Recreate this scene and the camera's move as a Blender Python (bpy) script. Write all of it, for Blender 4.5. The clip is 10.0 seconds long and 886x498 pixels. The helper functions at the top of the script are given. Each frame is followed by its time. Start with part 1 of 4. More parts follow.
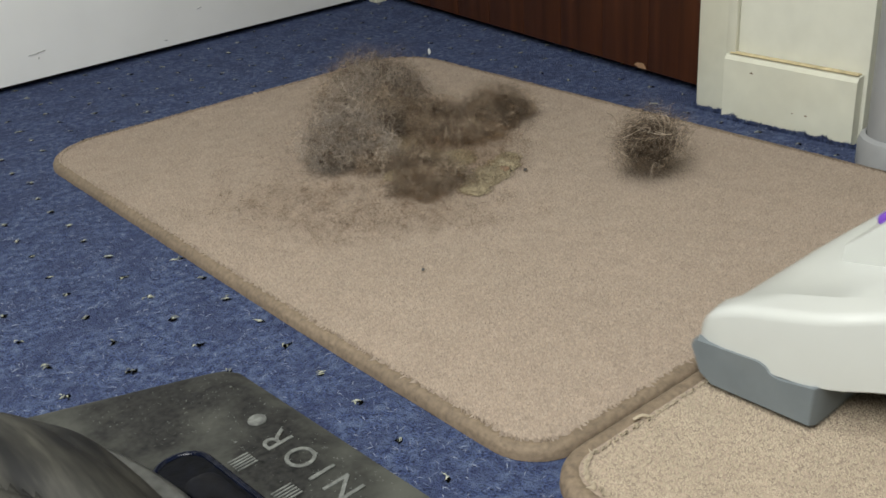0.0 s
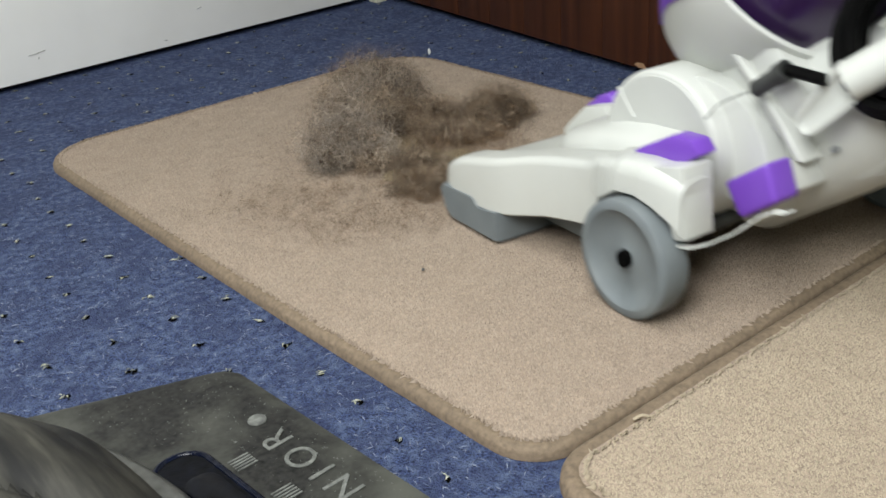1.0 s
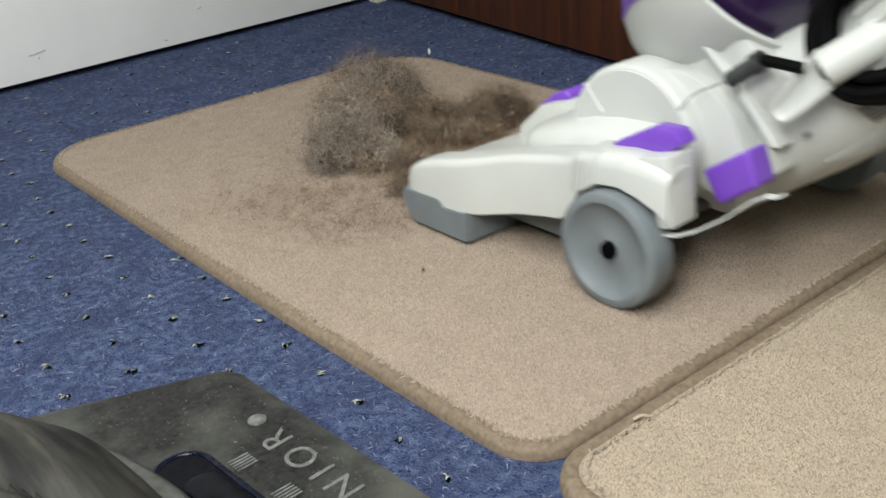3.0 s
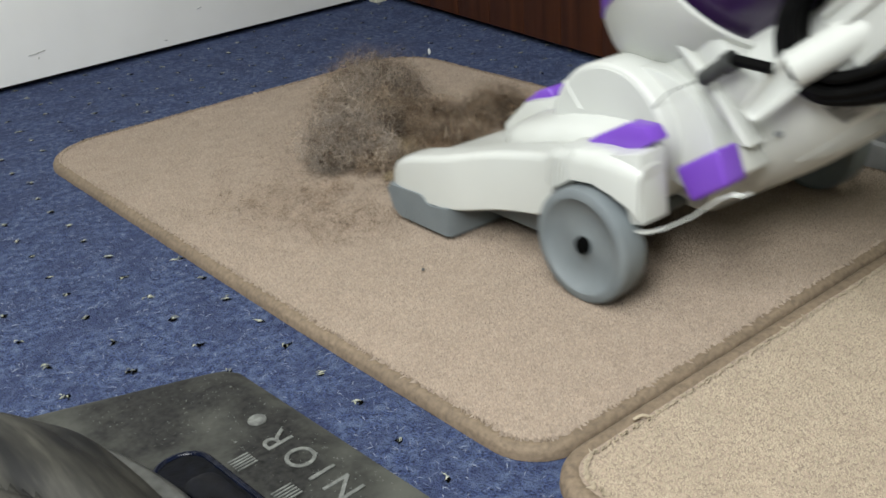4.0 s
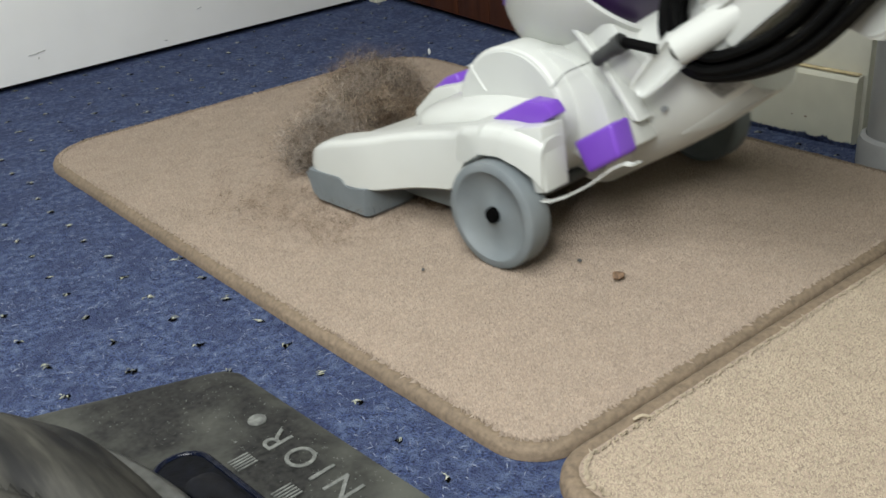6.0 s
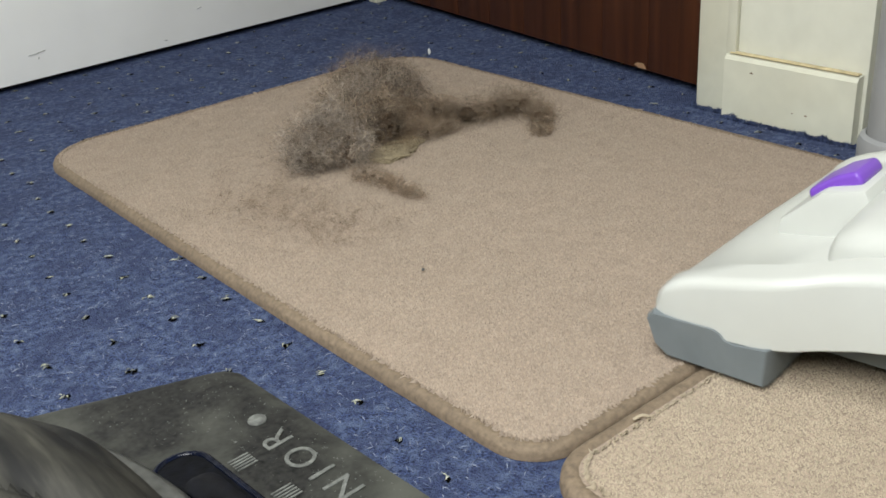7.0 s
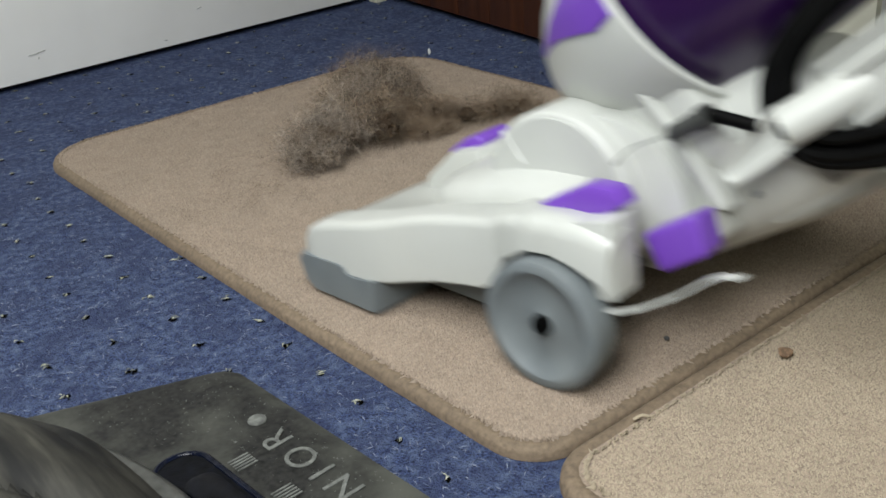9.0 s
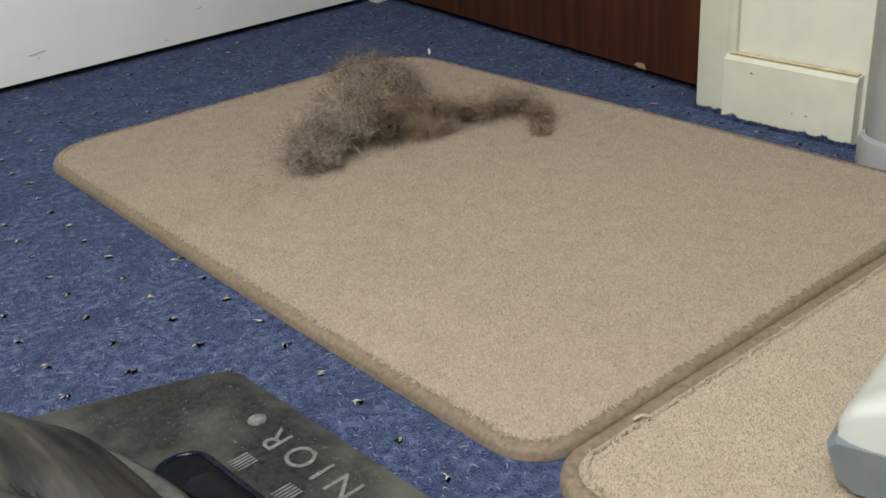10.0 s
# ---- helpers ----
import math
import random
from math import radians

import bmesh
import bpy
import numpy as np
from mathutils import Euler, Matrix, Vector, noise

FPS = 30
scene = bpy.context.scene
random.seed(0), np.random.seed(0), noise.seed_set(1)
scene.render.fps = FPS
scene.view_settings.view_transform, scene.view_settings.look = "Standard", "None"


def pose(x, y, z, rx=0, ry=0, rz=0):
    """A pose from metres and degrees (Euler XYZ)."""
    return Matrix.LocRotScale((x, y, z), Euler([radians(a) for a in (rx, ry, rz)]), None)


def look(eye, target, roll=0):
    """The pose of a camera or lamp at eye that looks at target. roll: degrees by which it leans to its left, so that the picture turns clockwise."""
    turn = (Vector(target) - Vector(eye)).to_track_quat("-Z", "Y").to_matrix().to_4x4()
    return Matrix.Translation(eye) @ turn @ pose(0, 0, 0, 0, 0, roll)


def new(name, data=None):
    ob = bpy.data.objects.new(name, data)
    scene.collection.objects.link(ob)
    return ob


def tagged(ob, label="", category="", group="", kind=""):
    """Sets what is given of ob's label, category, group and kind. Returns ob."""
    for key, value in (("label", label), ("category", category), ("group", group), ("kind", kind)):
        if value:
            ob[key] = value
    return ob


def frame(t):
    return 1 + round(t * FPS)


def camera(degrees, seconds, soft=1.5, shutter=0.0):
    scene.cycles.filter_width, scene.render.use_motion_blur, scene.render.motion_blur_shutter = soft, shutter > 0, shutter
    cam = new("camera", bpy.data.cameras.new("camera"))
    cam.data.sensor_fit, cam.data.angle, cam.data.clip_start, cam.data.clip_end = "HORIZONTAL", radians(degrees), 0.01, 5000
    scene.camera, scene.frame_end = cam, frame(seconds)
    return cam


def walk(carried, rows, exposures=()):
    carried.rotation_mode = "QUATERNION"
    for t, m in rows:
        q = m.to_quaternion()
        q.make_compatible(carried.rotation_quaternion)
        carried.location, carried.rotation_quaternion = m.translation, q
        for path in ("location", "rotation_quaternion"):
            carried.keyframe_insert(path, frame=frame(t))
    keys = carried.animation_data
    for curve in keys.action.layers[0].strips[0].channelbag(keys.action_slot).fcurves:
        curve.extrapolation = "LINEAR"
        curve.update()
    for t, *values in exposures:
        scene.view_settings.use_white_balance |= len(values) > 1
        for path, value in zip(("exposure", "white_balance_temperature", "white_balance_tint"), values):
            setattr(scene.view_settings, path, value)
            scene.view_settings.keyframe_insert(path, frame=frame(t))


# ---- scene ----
cam = camera(47.07, 10.0, soft=1.65, shutter=0.6)
EYE = Vector((0.0, 0.0, 0.40))
STAND = look(EYE, EYE + Vector((0.56215, 0.70669, -0.42963)), -4.08)
walk(cam, [(0.0, STAND), (10.0, STAND)],
     [(0.0, -0.07, 6500, 10), (0.5, 0.11, 6450, 10), (1.0, 0.16, 6380, 10), (2.0, 0.18, 6400, 10), (4.0, 0.12, 6350, 10), (5.5, 0.11, 6350, 10), (7.0, 0.12, 6420, 10),
      (8.0, 0.01, 6380, 10), (8.5, -0.11, 6330, 10), (9.0, -0.11, 6350, 10), (9.5, -0.12, 6420, 10), (10.0, -0.02, 6520, 10)])

# ---- light ----
world = bpy.data.worlds.new("room_air")
scene.world = world
world.use_nodes = True
world.node_tree.nodes["Background"].inputs[0].default_value = (0.9, 0.95, 1.0, 1)
world.node_tree.nodes["Background"].inputs[1].default_value = 0.05
# the second, lower area light is an added fill with no known source
for nm, place, aim, size, watts in (("ceiling_lamp_light", (-0.40, 0.18, 2.27), (-0.40, 0.181, 0.0), 1.50, 42.0), ("floor_lamp_light", (-0.30, 0.02, 0.92), (0.20, 0.76, 0.0), 0.50, 16.5)):
    lamp_data = bpy.data.lights.new(nm, "AREA")
    lamp_data.shape, lamp_data.size, lamp_data.energy, lamp_data.color = "DISK", size, watts, (0.985, 1.0, 0.975)
    new(nm, lamp_data).matrix_world = look(place, aim)


# ---- materials ----
def mat(name, color, rough=0.6, metal=0.0, vary=0.12, grain=60.0, bump=0.15, depth=0.002, stain=None, stain_scale=6.0, stain_amount=0.35,
        coat=0.0, island=None, spread=0.0, sheen=0.0, detail=6.0, stretch=None, alpha=1.0, spec=0.5, each=0.0, patch=None):
    m = bpy.data.materials.new(name)
    m.use_nodes = True
    nt = m.node_tree
    N, Lk = nt.nodes, nt.links
    b = N["Principled BSDF"]
    b.inputs["Roughness"].default_value, b.inputs["Metallic"].default_value = rough, metal
    b.inputs["Coat Weight"].default_value = coat
    b.inputs["Sheen Weight"].default_value = sheen
    tc = N.new("ShaderNodeTexCoord")
    fine = N.new("ShaderNodeTexNoise")
    fine.inputs["Scale"].default_value, fine.inputs["Detail"].default_value = grain, detail
    src = tc.outputs["Object"]
    if stretch:
        mp = N.new("ShaderNodeMapping")
        mp.inputs["Scale"].default_value = stretch
        Lk.new(src, mp.inputs["Vector"])
        src = mp.outputs["Vector"]
    b.inputs["Alpha"].default_value = alpha
    b.inputs["Specular IOR Level"].default_value = spec
    Lk.new(src, fine.inputs["Vector"])
    ramp = N.new("ShaderNodeValToRGB")
    lo = [max(0.0, c * (1 - vary * 1.6)) for c in color]
    hi = [min(1.0, c * (1 + vary * 1.6)) for c in color]
    ramp.color_ramp.elements[0].color, ramp.color_ramp.elements[1].color = (*lo, 1), (*hi, 1)
    ramp.color_ramp.elements[0].position, ramp.color_ramp.elements[1].position = 0.28, 0.72
    Lk.new(fine.outputs["Fac"], ramp.inputs["Fac"])
    out = ramp.outputs["Color"]
    if stain:
        big = N.new("ShaderNodeTexNoise")
        big.inputs["Scale"].default_value, big.inputs["Detail"].default_value = stain_scale, 5.0
        Lk.new(src, big.inputs["Vector"])
        sr = N.new("ShaderNodeMapRange")
        sr.inputs[1].default_value, sr.inputs[2].default_value = 0.42, 0.68
        sr.inputs[3].default_value, sr.inputs[4].default_value = 0.0, stain_amount
        Lk.new(big.outputs["Fac"], sr.inputs[0])
        mix = N.new("ShaderNodeMix")
        mix.data_type = "RGBA"
        mix.inputs[7].default_value = (*stain, 1)
        Lk.new(sr.outputs[0], mix.inputs[0])
        Lk.new(out, mix.inputs[6])
        out = mix.outputs[2]
    if patch:
        pn = N.new("ShaderNodeTexNoise")
        pn.inputs["Scale"].default_value, pn.inputs["Detail"].default_value = patch[1], 3.0
        Lk.new(src, pn.inputs["Vector"])
        pr = N.new("ShaderNodeMapRange")
        pr.inputs[1].default_value, pr.inputs[2].default_value = 0.46, 0.60
        pr.inputs[3].default_value, pr.inputs[4].default_value = 0.0, patch[2]
        Lk.new(pn.outputs["Fac"], pr.inputs[0])
        mix = N.new("ShaderNodeMix")
        mix.data_type = "RGBA"
        mix.inputs[7].default_value = (*patch[0], 1)
        Lk.new(pr.outputs[0], mix.inputs[0])
        Lk.new(out, mix.inputs[6])
        out = mix.outputs[2]
    if island:
        geo = N.new("ShaderNodeNewGeometry")
        r2 = N.new("ShaderNodeValToRGB")
        els = r2.color_ramp.elements
        els[0].color, els[1].color = (*island[0], 1), (*island[-1], 1)
        for k, c in enumerate(island[1:-1]):
            els.new((k + 1) / (len(island) - 1)).color = (*c, 1)
        Lk.new(geo.outputs["Random Per Island"], r2.inputs["Fac"])
        mix = N.new("ShaderNodeMix")
        mix.data_type = "RGBA"
        mix.inputs[0].default_value = spread
        Lk.new(out, mix.inputs[6])
        Lk.new(r2.outputs["Color"], mix.inputs[7])
        out = mix.outputs[2]
    if each:
        info = N.new("ShaderNodeObjectInfo")
        er = N.new("ShaderNodeMapRange")
        er.inputs[3].default_value, er.inputs[4].default_value = 1 - each, 1 + each
        Lk.new(info.outputs["Random"], er.inputs[0])
        hsv = N.new("ShaderNodeHueSaturation")
        Lk.new(er.outputs[0], hsv.inputs["Value"])
        Lk.new(out, hsv.inputs["Color"])
        out = hsv.outputs["Color"]
    Lk.new(out, b.inputs["Base Color"])
    if bump:
        bn = N.new("ShaderNodeBump")
        bn.inputs["Strength"].default_value, bn.inputs["Distance"].default_value = bump, depth
        Lk.new(fine.outputs["Fac"], bn.inputs["Height"])
        Lk.new(bn.outputs["Normal"], b.inputs["Normal"])
    return m


M_CARPET = mat("blue_needlefelt", (0.044, 0.062, 0.140), 0.95, grain=520, vary=0.62, bump=1.0, depth=0.005, stain=(0.114, 0.152, 0.255), stain_scale=120, stain_amount=0.9, spec=0.2, patch=((0.038, 0.050, 0.112), 24.0, 0.6))
M_MAT = mat("beige_backing", (0.282, 0.222, 0.169), 0.95, grain=300, vary=0.2, bump=0.6, depth=0.003)
M_PILE = mat("beige_pile", (0.276, 0.213, 0.165), 0.95, grain=70, vary=0.12, bump=0, stain=(0.220, 0.173, 0.131), stain_scale=7, stain_amount=0.55, patch=((0.315, 0.258, 0.205), 38.0, 0.32),
             island=[(0.212, 0.169, 0.130), (0.268, 0.216, 0.168), (0.345, 0.290, 0.232)], spread=0.5)
M_PILE2 = mat("light_beige_pile", (0.338, 0.284, 0.206), 0.95, grain=70, vary=0.12, bump=0, stain=(0.255, 0.212, 0.150), stain_scale=8, stain_amount=0.45, patch=((0.41, 0.352, 0.262), 45.0, 0.32),
              island=[(0.262, 0.216, 0.150), (0.338, 0.284, 0.206), (0.42, 0.366, 0.274)], spread=0.36)
M_BIND = mat("brown_binding", (0.168, 0.125, 0.084), 0.80, grain=240, vary=0.18, bump=0.5, depth=0.0015, stain=(0.105, 0.077, 0.052), stain_scale=9)
M_WHITEDOOR = mat("white_laminate", (0.84, 0.84, 0.82), 0.45, grain=9, vary=0.02, bump=0.04, stain=(0.70, 0.69, 0.64), stain_scale=3, stain_amount=0.3)
M_SCUFF = mat("grey_scuff", (0.35, 0.35, 0.34), 0.8, grain=300, vary=0.3, bump=0)
M_GAPSHADE = mat("gap_shade_black", (0.03, 0.03, 0.03), 0.9)
M_WOOD = mat("red_brown_wood", (0.049, 0.0150, 0.0050), 0.5, grain=60, vary=0.28, bump=0.12, stain=(0.028, 0.0080, 0.0032), stain_scale=14, stain_amount=0.6, stretch=(1, 1, 0.06), spec=0.25)
M_CHIP = mat("bare_wood", (0.26, 0.15, 0.08), 0.8, grain=120)
M_CREAM = mat("cream_gloss_paint", (0.56, 0.555, 0.46), 0.42, grain=30, vary=0.04, bump=0.12, depth=0.003, stain=(0.53, 0.49, 0.37), stain_scale=9, stain_amount=0.35)
M_LEDGE = mat("grimy_ledge_paint", (0.50, 0.42, 0.25), 0.7, grain=90, vary=0.2, stain=(0.33, 0.26, 0.14), stain_scale=20, stain_amount=0.6)
M_WALL = mat("pale_wall_paint", (0.56, 0.56, 0.48), 0.7, grain=40, vary=0.03, bump=0.1, depth=0.003, stain=(0.66, 0.64, 0.53), stain_scale=6, stain_amount=0.3)
M_CEIL = mat("ceiling_paint", (0.8, 0.8, 0.78), 0.9, grain=30, vary=0.02)
M_PIPE = mat("grey_plastic_pipe", (0.27, 0.275, 0.28), 0.5, grain=20, vary=0.05, bump=0.05, stain=(0.33, 0.32, 0.30), stain_scale=12)
M_VAC = mat("white_plastic", (0.515, 0.528, 0.50), 0.35, grain=12, vary=0.015, bump=0.03, stain=(0.44, 0.44, 0.405), stain_scale=9, stain_amount=0.35)
M_VACDISC = mat("matt_white_plastic", (0.47, 0.482, 0.458), 0.5, grain=12, vary=0.02, bump=0.03)
M_GREY = mat("slate_grey_rubber", (0.138, 0.158, 0.168), 0.55, grain=50, vary=0.06, bump=0.08, stain=(0.185, 0.20, 0.20), stain_scale=18, stain_amount=0.4)
M_PURPLE = mat("purple_plastic", (0.155, 0.055, 0.42), 0.35, grain=15, vary=0.04, bump=0.02)
M_BIN = mat("dark_purple_clear_plastic", (0.022, 0.005, 0.048), 0.28, grain=6, vary=0.06, bump=0, coat=0.05)
M_BLACK = mat("black_cable_rubber", (0.0025, 0.0025, 0.0025), 0.42, spec=0.07, grain=80, vary=0.2, bump=0.05)
M_DKGREY = mat("dark_grey_rubber", (0.035, 0.037, 0.035), 0.5, grain=80, vary=0.2, bump=0.05)
M_HOSE = mat("grey_hose_plastic", (0.205, 0.215, 0.22), 0.55, grain=40, vary=0.1)
M_LABEL = mat("grey_label", (0.55, 0.56, 0.55), 0.5, grain=60, vary=0.05)
M_HOLE = mat("hollow_shade_black", (0.003, 0.003, 0.003), 0.95, spec=0.0, bump=0)
M_FIBRE = mat("blue_fibres", (0.06, 0.075, 0.15), 0.95, grain=40, vary=0.1, bump=0, spec=0.1, island=[(0.013, 0.017, 0.050), (0.042, 0.053, 0.115), (0.071, 0.089, 0.166), (0.12, 0.149, 0.236), (0.25, 0.28, 0.36)], spread=0.9)
M_TAG = mat("silver_grey_tag", (0.27, 0.275, 0.265), 0.4, grain=60, vary=0.08)
M_INK = mat("black_ink", (0.05, 0.05, 0.05), 0.6)
M_DUSTY = mat("dusty_black_plastic", (0.013, 0.013, 0.012), 0.7, grain=260, vary=0.6, bump=0.15, depth=0.001, stain=(0.074, 0.076, 0.064), stain_scale=17, stain_amount=0.9, spec=0.35)
M_DUSTY2 = mat("dust_coated_cover", (0.046, 0.044, 0.036), 0.7, spec=0.3, grain=120, vary=0.25, bump=0.15, depth=0.001, stain=(0.005, 0.005, 0.005), stain_scale=13, stain_amount=1.0, stretch=(3.2, 0.4, 1.0))
M_NAVY = mat("navy_gloss_plastic", (0.0025, 0.004, 0.011), 0.12, grain=90, vary=0.4, bump=0.35, depth=0.004, spec=0.22)
M_WELL = mat("black_dusty_well", (0.0018, 0.0022, 0.004), 0.20, grain=160, vary=0.6, bump=0.12, depth=0.002, spec=0.09)
M_PRINT = mat("pale_grey_print", (0.110, 0.114, 0.106), 0.8, grain=200, vary=0.3)
M_HAIR = mat("grey_brown_hair", (0.195, 0.140, 0.094), 0.8, grain=50, vary=0.2, bump=0, alpha=0.52, spec=0.1, each=0.45,
             island=[(0.088, 0.061, 0.040), (0.155, 0.110, 0.073), (0.205, 0.149, 0.102), (0.255, 0.193, 0.138), (0.48, 0.42, 0.34)], spread=0.85)
M_HAIRG = mat("grey_hair", (0.27, 0.225, 0.185), 0.8, grain=50, vary=0.2, bump=0, alpha=0.55, spec=0.1, each=0.2,
              island=[(0.085, 0.066, 0.050), (0.190, 0.154, 0.123), (0.280, 0.234, 0.192), (0.38, 0.328, 0.280), (0.60, 0.54, 0.48)], spread=0.85)
M_CURL = mat("light_brown_curls", (0.24, 0.19, 0.145), 0.8, grain=50, vary=0.2, bump=0, alpha=0.6, spec=0.1, each=0.45,
             island=[(0.10, 0.074, 0.052), (0.20, 0.155, 0.114), (0.30, 0.243, 0.187), (0.46, 0.40, 0.33)], spread=0.85)
M_FILM = mat("faint_loose_hair", (0.150, 0.092, 0.052), 0.9, grain=50, vary=0.2, bump=0, alpha=0.26, spec=0.0)
# core colour taken darker, painting in the shade deep between the hairs
M_HAIRCORE = mat("matted_hair_shaded", (0.050, 0.035, 0.023), 0.95, grain=260, vary=0.5, bump=1.0, depth=0.006, stain=(0.12, 0.095, 0.072), stain_scale=45, stain_amount=0.8, spec=0.05, each=0.45)
M_CRUMB = mat("yellowish_meal", (0.218, 0.178, 0.112), 0.95, grain=260, vary=0.35, bump=1.0, depth=0.003,
              island=[(0.140, 0.108, 0.068), (0.225, 0.184, 0.115), (0.33, 0.28, 0.185)], spread=0.55)
M_BROWNBIT = mat("brown_grit", (0.16, 0.10, 0.06), 0.9, grain=200, vary=0.4)
M_FLECK = mat("flecks", (0.5, 0.5, 0.3), 0.9, grain=100, bump=0, island=[(0.07, 0.08, 0.10), (0.16, 0.17, 0.15), (0.28, 0.29, 0.22), (0.42, 0.43, 0.36)], spread=0.98)


# ---- mesh helpers ----
def part(name, bm, material, parent=None, label="", smooth=True):
    me = bpy.data.meshes.new(name)
    bmesh.ops.recalc_face_normals(bm, faces=bm.faces[:])
    for f in bm.faces:
        f.smooth = smooth
    bm.to_mesh(me)
    bm.free()
    me.materials.append(material)
    ob = new(name, me)
    if parent:
        ob.parent = parent
    if label:
        ob["label"] = label
    if smooth:
        me.set_sharp_from_angle(angle=radians(38))
    return ob


def raw(name, verts, faces, material, parent=None, label=""):
    me = bpy.data.meshes.new(name)
    me.from_pydata(verts, [], faces)
    me.materials.append(material)
    ob = new(name, me)
    if parent:
        ob.parent = parent
    if label:
        ob["label"] = label
    return ob


def box(x0, x1, y0, y1, z0, z1, bevel=0.0, segments=2):
    bm = bmesh.new()
    bmesh.ops.create_cube(bm, size=1.0, matrix=Matrix.LocRotScale(((x0 + x1) / 2, (y0 + y1) / 2, (z0 + z1) / 2), None, (x1 - x0, y1 - y0, z1 - z0)))
    if bevel:
        bmesh.ops.bevel(bm, geom=bm.edges[:], offset=bevel, segments=segments, profile=0.6, affect="EDGES")
    return bm


def prism(points, axis, a, b, bevel=0.0, segments=2):
    """A closed outline in the plane across the axis, drawn out from a to b. axis x: (y, z); axis z: (x, y)."""
    bm = bmesh.new()
    place = (lambda p, v: (v, p[0], p[1])) if axis == "x" else (lambda p, v: (p[0], p[1], v))
    one = [bm.verts.new(place(p, a)) for p in points]
    two = [bm.verts.new(place(p, b)) for p in points]
    bm.faces.new(one)
    bm.faces.new(two[::-1])
    for i in range(len(points)):
        bm.faces.new((one[i], two[i], two[i - 1], one[i - 1]))
    bmesh.ops.recalc_face_normals(bm, faces=bm.faces[:])
    if bevel:
        bmesh.ops.bevel(bm, geom=bm.edges[:], offset=bevel, segments=segments, profile=0.6, affect="EDGES", clamp_overlap=True)
    return bm


def lathe(profile, m=None, n=40):
    """profile: (along, radius), turned about z, then placed by m."""
    bm = bmesh.new()
    rings = []
    for z, r in profile:
        if r < 1e-6:
            rings.append([bm.verts.new((0, 0, z))])
        else:
            rings.append([bm.verts.new((r * math.cos(2 * math.pi * k / n), r * math.sin(2 * math.pi * k / n), z)) for k in range(n)])
    for p, q in zip(rings, rings[1:]):
        for k in range(n):
            j = (k + 1) % n
            if len(p) == 1 and len(q) > 1:
                bm.faces.new((p[0], q[k], q[j]))
            elif len(q) == 1 and len(p) > 1:
                bm.faces.new((p[k], q[0], p[j]))
            elif len(p) > 1:
                bm.faces.new((p[k], q[k], q[j], p[j]))
    if m:
        bmesh.ops.transform(bm, matrix=m, verts=bm.verts)
    return bm


def loft(sections, close=True, caps=True):
    bm = bmesh.new()
    rings = [[bm.verts.new(p) for p in s] for s in sections]
    n = len(rings[0])
    for p, q in zip(rings, rings[1:]):
        for k in range(n if close else n - 1):
            j = (k + 1) % n
            bm.faces.new((p[k], q[k], q[j], p[j]))
    if caps:
        bm.faces.new(rings[0])
        bm.faces.new(rings[-1][::-1])
    return bm


def tube(points, r, n=10, steps=6, ridge=0.0):
    """A round tube along a smooth line through the points."""
    pts = [Vector(p) for p in points]
    line = []
    for i in range(len(pts) - 1):
        p0, p1, p2, p3 = pts[max(i - 1, 0)], pts[i], pts[i + 1], pts[min(i + 2, len(pts) - 1)]
        for k in range(steps):
            t = k / steps
            line.append(0.5 * (2 * p1 + (p2 - p0) * t + (2 * p0 - 5 * p1 + 4 * p2 - p3) * t * t + (3 * p1 - p0 - 3 * p2 + p3) * t ** 3))
    line.append(pts[-1])
    rings = []
    side = None
    for i, p in enumerate(line):
        d = (line[min(i + 1, len(line) - 1)] - line[max(i - 1, 0)]).normalized()
        side = d.orthogonal() if side is None else side - d * side.dot(d)
        side.normalize()
        up = d.cross(side)
        rr = r * (1 + ridge * (i % 2))
        rings.append([p + (side * math.cos(2 * math.pi * k / n) + up * math.sin(2 * math.pi * k / n)) * rr for k in range(n)])
    return loft(rings)


def rounded(x0, x1, y0, y1, radius, n=10):
    """A rectangle with round corners; radius may be (low y, high y)."""
    lo, hi = radius if isinstance(radius, tuple) else (radius, radius)
    out = []
    for cx, cy, a, r in ((x1 - hi, y1 - hi, 0, hi), (x0 + hi, y1 - hi, 90, hi), (x0 + lo, y0 + lo, 180, lo), (x1 - lo, y0 + lo, 270, lo)):
        for k in range(n + 1):
            t = radians(a + 90 * k / n)
            out.append((cx + r * math.cos(t), cy + r * math.sin(t)))
    return out


def inside(x, y, x0, x1, y0, y1, radius):
    lo, hi = radius if isinstance(radius, tuple) else (radius, radius)
    r = np.where(y < (y0 + y1) / 2, lo, hi)
    dx = np.maximum(np.abs(x - (x0 + x1) / 2) - ((x1 - x0) / 2 - r), 0)
    dy = np.maximum(np.abs(y - (y0 + y1) / 2) - ((y1 - y0) / 2 - r), 0)
    return dx * dx + dy * dy < r * r


